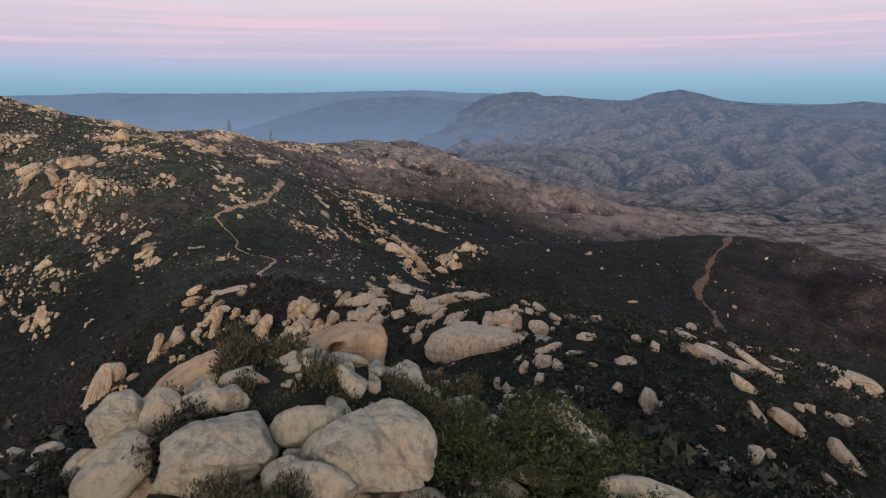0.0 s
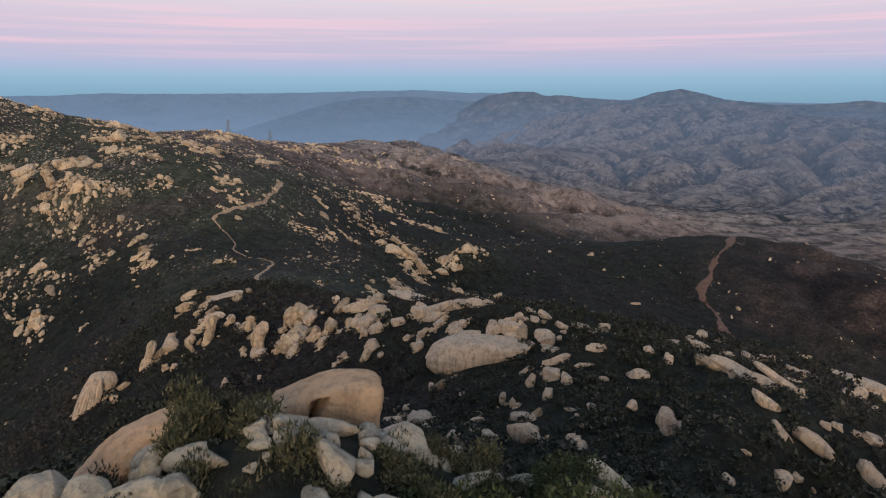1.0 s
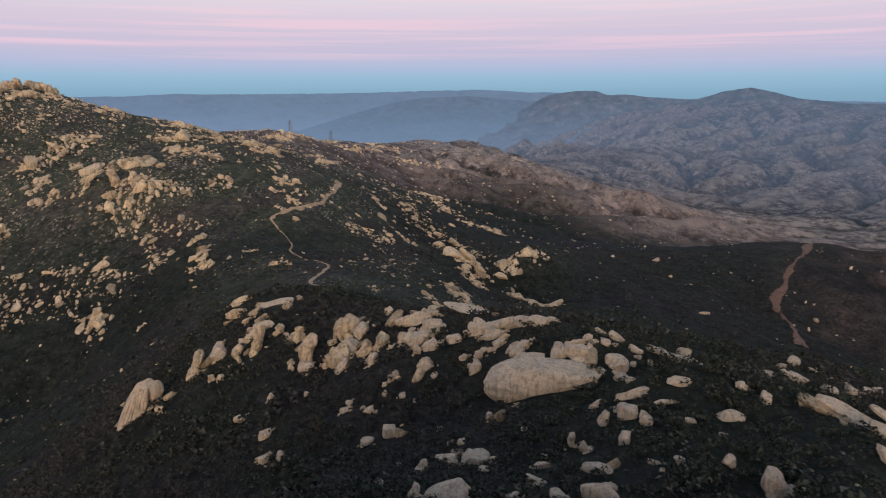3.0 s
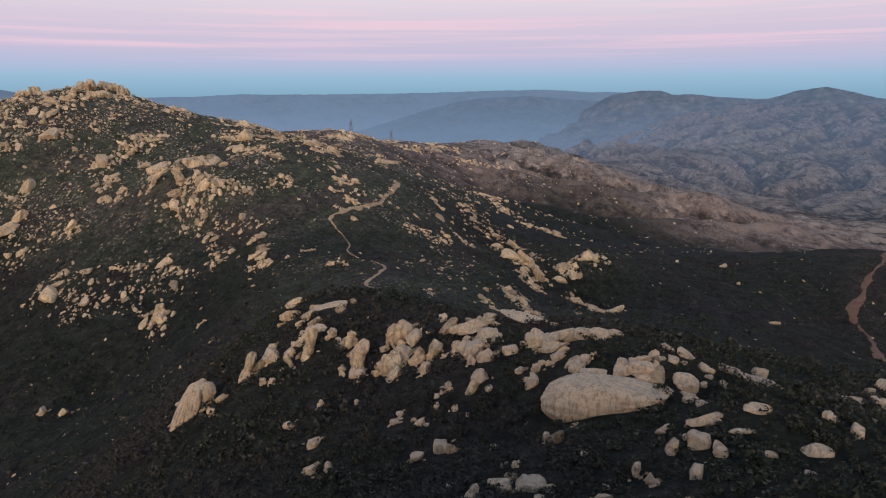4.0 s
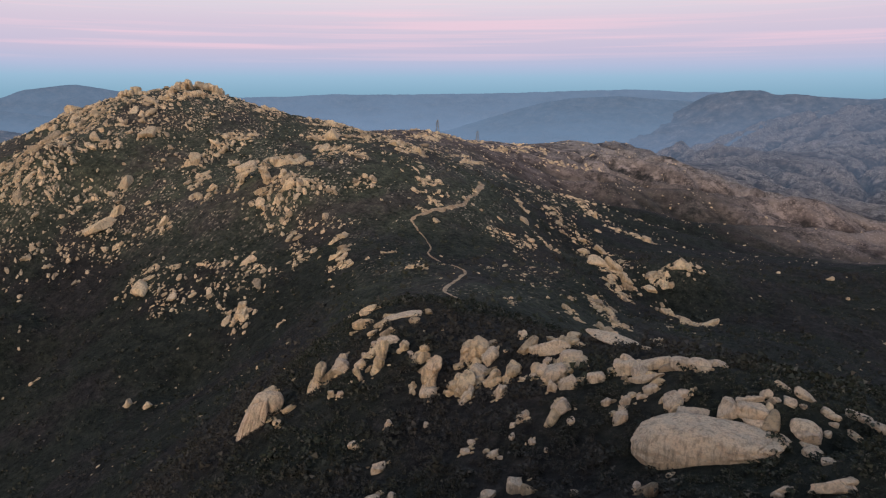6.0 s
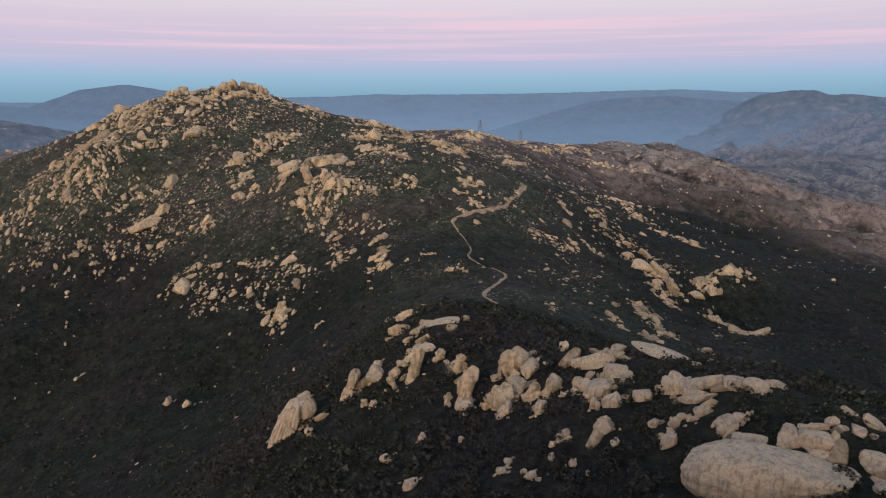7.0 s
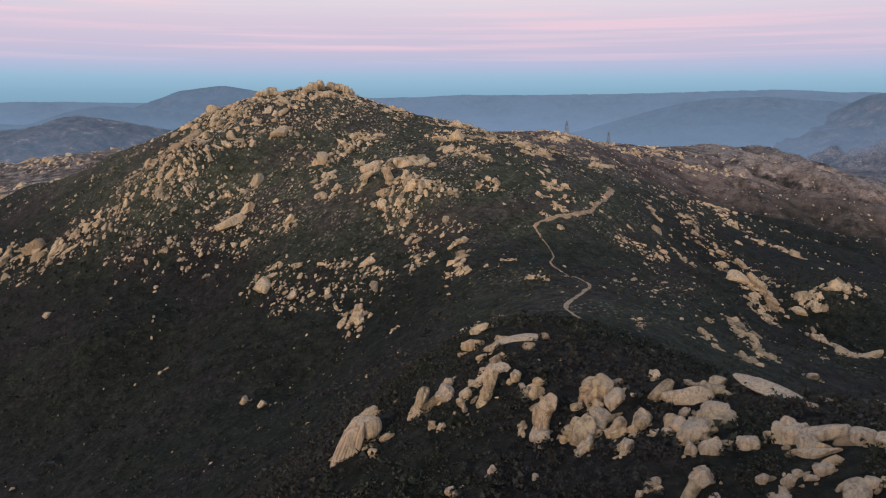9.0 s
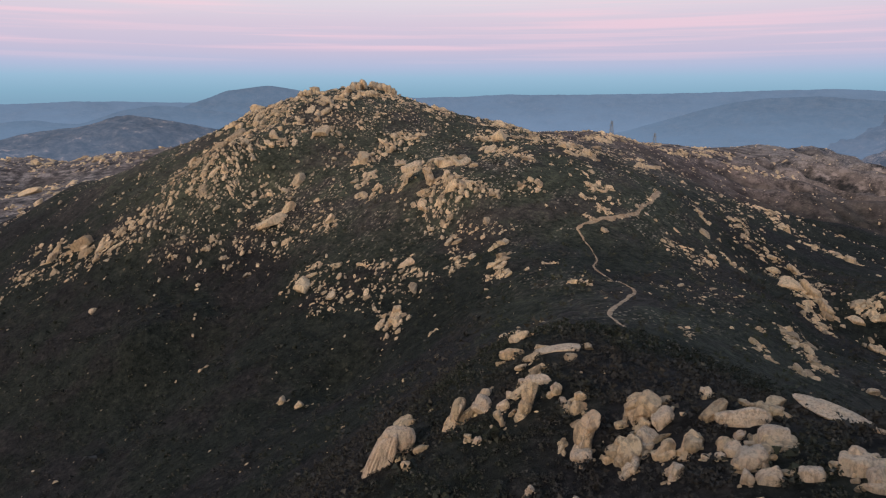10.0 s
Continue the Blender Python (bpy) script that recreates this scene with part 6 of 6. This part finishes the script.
# x, y, z of the foot, radius, height
LAURELS = [(2.5, 30.4, -17.2, 2.4, 2.2), (0.8, 29.6, -16.8, 1.8, 1.9), (6.5, 31.6, -18.6, 2.6, 2.2), (-0.2, 32.0, -16.6, 2.0, 1.8), (2.2, 30.5, -17.0, 1.9, 2.3), (7.4, 34.5, -19.9, 2.6, 2.2), (4.9, 32.6, -18.6, 2.2, 2.0), (10.2, 35.5, -21.2, 2.4, 2.0), (1.4, 23.5, -16.2, 1.7, 1.9), (5.5, 27.5, -17.6, 2.0, 1.6), (3.4, 36.5, -18.0, 1.8, 1.6)]
SAGES = [(-5.2, 30.6, -15.6, 1.6, 1.5), (-6.9, 30.9, -15.5, 1.4, 1.5), (-3.2, 30.4, -15.8, 1.5, 1.3), (-7.2, 22.6, -14.8, 1.5, 2.0), (-1.2, 29.2, -15.8, 1.4, 1.4), (-8.0, 33.1, -15.4, 1.9, 2.3), (-9.6, 34.8, -15.6, 1.8, 2.4), (-6.6, 34.2, -15.6, 1.8, 1.3), (-3.7, 34.8, -15.8, 1.9, 1.15), (-2.4, 33.6, -15.8, 1.7, 1.2), (-9.7, 39.2, -16.2, 1.6, 2.0), (-6.9, 33.4, -15.4, 1.5, 1.3), (-4.2, 34.4, -15.8, 1.4, 1.1), (-9.4, 34.6, -15.6, 1.4, 1.9), (-7.6, 32.0, -15.2, 1.2, 1.6), (-5.6, 21.5, -15.0, 1.3, 1.4), (-4.0, 22.4, -15.2, 1.1, 1.3), (-2.6, 33.8, -15.8, 1.2, 1.4)]
SAGES_BROW = [(-9.0, 36.0, -16, 1.4, 1.7), (-10.6, 37.6, -16.4, 1.3, 1.5), (-9.2, 38.6, -16, 1.2, 1.5), (-0.6, 35.6, -16.4, 1.5, 1.3), (-8.8, 31.6, -15.4, 1.4, 1.9), (-7.2, 32.2, -15.4, 1.5, 1.8), (-5.5, 32.4, -15.5, 1.5, 1.4), (-4.0, 32.8, -15.6, 1.5, 1.3), (-2.8, 32.4, -15.6, 1.4, 1.2), (-6.3, 36.4, -16.2, 1.3, 0.8), (-4.4, 36.8, -16.3, 1.3, 0.8), (-8.3, 37.0, -16.0, 1.4, 1.9), (-6.6, 21.4, -15.0, 1.3, 2.1), (-5.0, 21.9, -15.0, 1.2, 2.0), (-7.6, 33.4, -15.4, 1.6, 1.5), (-6.0, 33.2, -15.5, 1.7, 1.5), (-4.7, 33.8, -15.6, 1.6, 1.4), (-3.3, 33.4, -15.7, 1.6, 1.35)]
GREENS = [(-11.5, 28.0, -15.6, 1.5, 1.9), (-12.2, 31.8, -16.0, 1.3, 1.7), (-12.0, 29.5, -16.4, 1.4, 1.5), (-10.8, 31.2, -16.0, 1.1, 1.3), (-18.5, 32.5, -19.6, 1.6, 1.4), (-12.5, 33.5, -16.8, 1.1, 1.2), (-16.4, 25.5, -18.6, 1.5, 1.3), (-15.6, 35.2, -17.4, 1.2, 1.0), (-6.4, 29.2, -15.2, 0.8, 0.9), (-20.5, 36.5, -21, 1.7, 1.3), (-17.6, 29, -18.4, 1.3, 1.1), (-9.6, 20.5, -15.4, 1.1, 1.0), (0.2, 27.0, -15.6, 1.0, 0.9)]


def plant_bushes():
    rr = np.random.default_rng(77)
    for rows, kind, args in ((LAURELS, "laurel_bush", (620, 7500, 0.060, 0.4, BUSH_GREEN, "round leathery green laurel bush between granite boulders")),
                             (SAGES + SAGES_BROW, "sage_bush", (640, 8000, 0.066, 1.0, BUSH_GREY, "scraggly grey-green sagebrush with dry twigs")),
                             (GREENS, "scrub_bush", (660, 6000, 0.068, 0.5, LEAVES, "low dark green scrub in a rock cleft"))):
        first = make_bush(kind, *args)
        for k, (x, y, z, wide, tall) in enumerate(rows):
            z = min(z, float(height(np.array([x]), np.array([y]))[0]) - 0.05)
            ob = first if k == 0 else copy_thing(first, pose(0, 0, 0))
            ob.matrix_world = pose(x, y, z, 0, 0, rr.uniform(0, 360)) @ Matrix.Diagonal((wide * 1.35, wide * 1.35, tall * 1.2, 1))


plant_bushes()


# ---- power line towers on the ridge ----
STEEL = dirt("galvanised_steel", (0.16, 0.17, 0.19), (0.22, 0.23, 0.25))


def strut(bm, a, b, w):
    a, b = Vector(a), Vector(b)
    m = Matrix.Translation((a + b) / 2) @ (b - a).to_track_quat("Z", "Y").to_matrix().to_4x4() @ Matrix.Diagonal((w, w, (b - a).length, 1))
    bmesh.ops.create_cube(bm, size=1, matrix=m)


def tower(x, y, tall, wide, label):
    z = float(height(np.array([x]), np.array([y]))[0]) - 0.5
    root = tagged(new("lattice_tower"), label, "pylon", "power line towers")
    root.location = (x, y, z)
    half = lambda t: wide / 2 * (1 - 0.82 * t)
    corners = [(-1, -1), (1, -1), (1, 1), (-1, 1)]
    for cx, cy in corners:
        bm = bmesh.new()
        strut(bm, (cx * half(0), cy * half(0), 0), (cx * half(1), cy * half(1), tall), 0.35)
        me = bpy.data.meshes.new("leg")
        bm.to_mesh(me)
        bm.free()
        me.materials.append(STEEL)
        new("leg", me).parent = root
    bm = bmesh.new()
    levels = [0, 0.22, 0.42, 0.6, 0.76, 0.9, 1.0]
    for a, b in zip(levels, levels[1:]):
        for (ax, ay), (bx, by) in zip(corners, corners[1:] + corners[:1]):
            strut(bm, (ax * half(a), ay * half(a), a * tall), (bx * half(b), by * half(b), b * tall), 0.18)
            strut(bm, (bx * half(a), by * half(a), a * tall), (ax * half(b), ay * half(b), b * tall), 0.18)
            strut(bm, (ax * half(b), ay * half(b), b * tall), (bx * half(b), by * half(b), b * tall), 0.18)
    me = bpy.data.meshes.new("bracing")
    bm.to_mesh(me)
    bm.free()
    me.materials.append(STEEL)
    new("bracing", me).parent = root
    for t in (0.72, 0.86, 0.98):
        bm = bmesh.new()
        w = wide * (0.62 if t < 0.95 else 0.45)
        for s in (-1, 1):
            strut(bm, (0, 0, t * tall + 0.8), (s * w, 0, t * tall), 0.22)
            strut(bm, (0, 0, t * tall - 0.8), (s * w, 0, t * tall), 0.22)
        me = bpy.data.meshes.new("crossarm")
        bm.to_mesh(me)
        bm.free()
        me.materials.append(STEEL)
        new("crossarm", me).parent = root


tower(-412, 1397, 27, 7.5, "grey steel lattice power tower on the rocky ridge")
tower(-372, 1560, 25, 7, "smaller grey steel lattice tower further along the ridge")
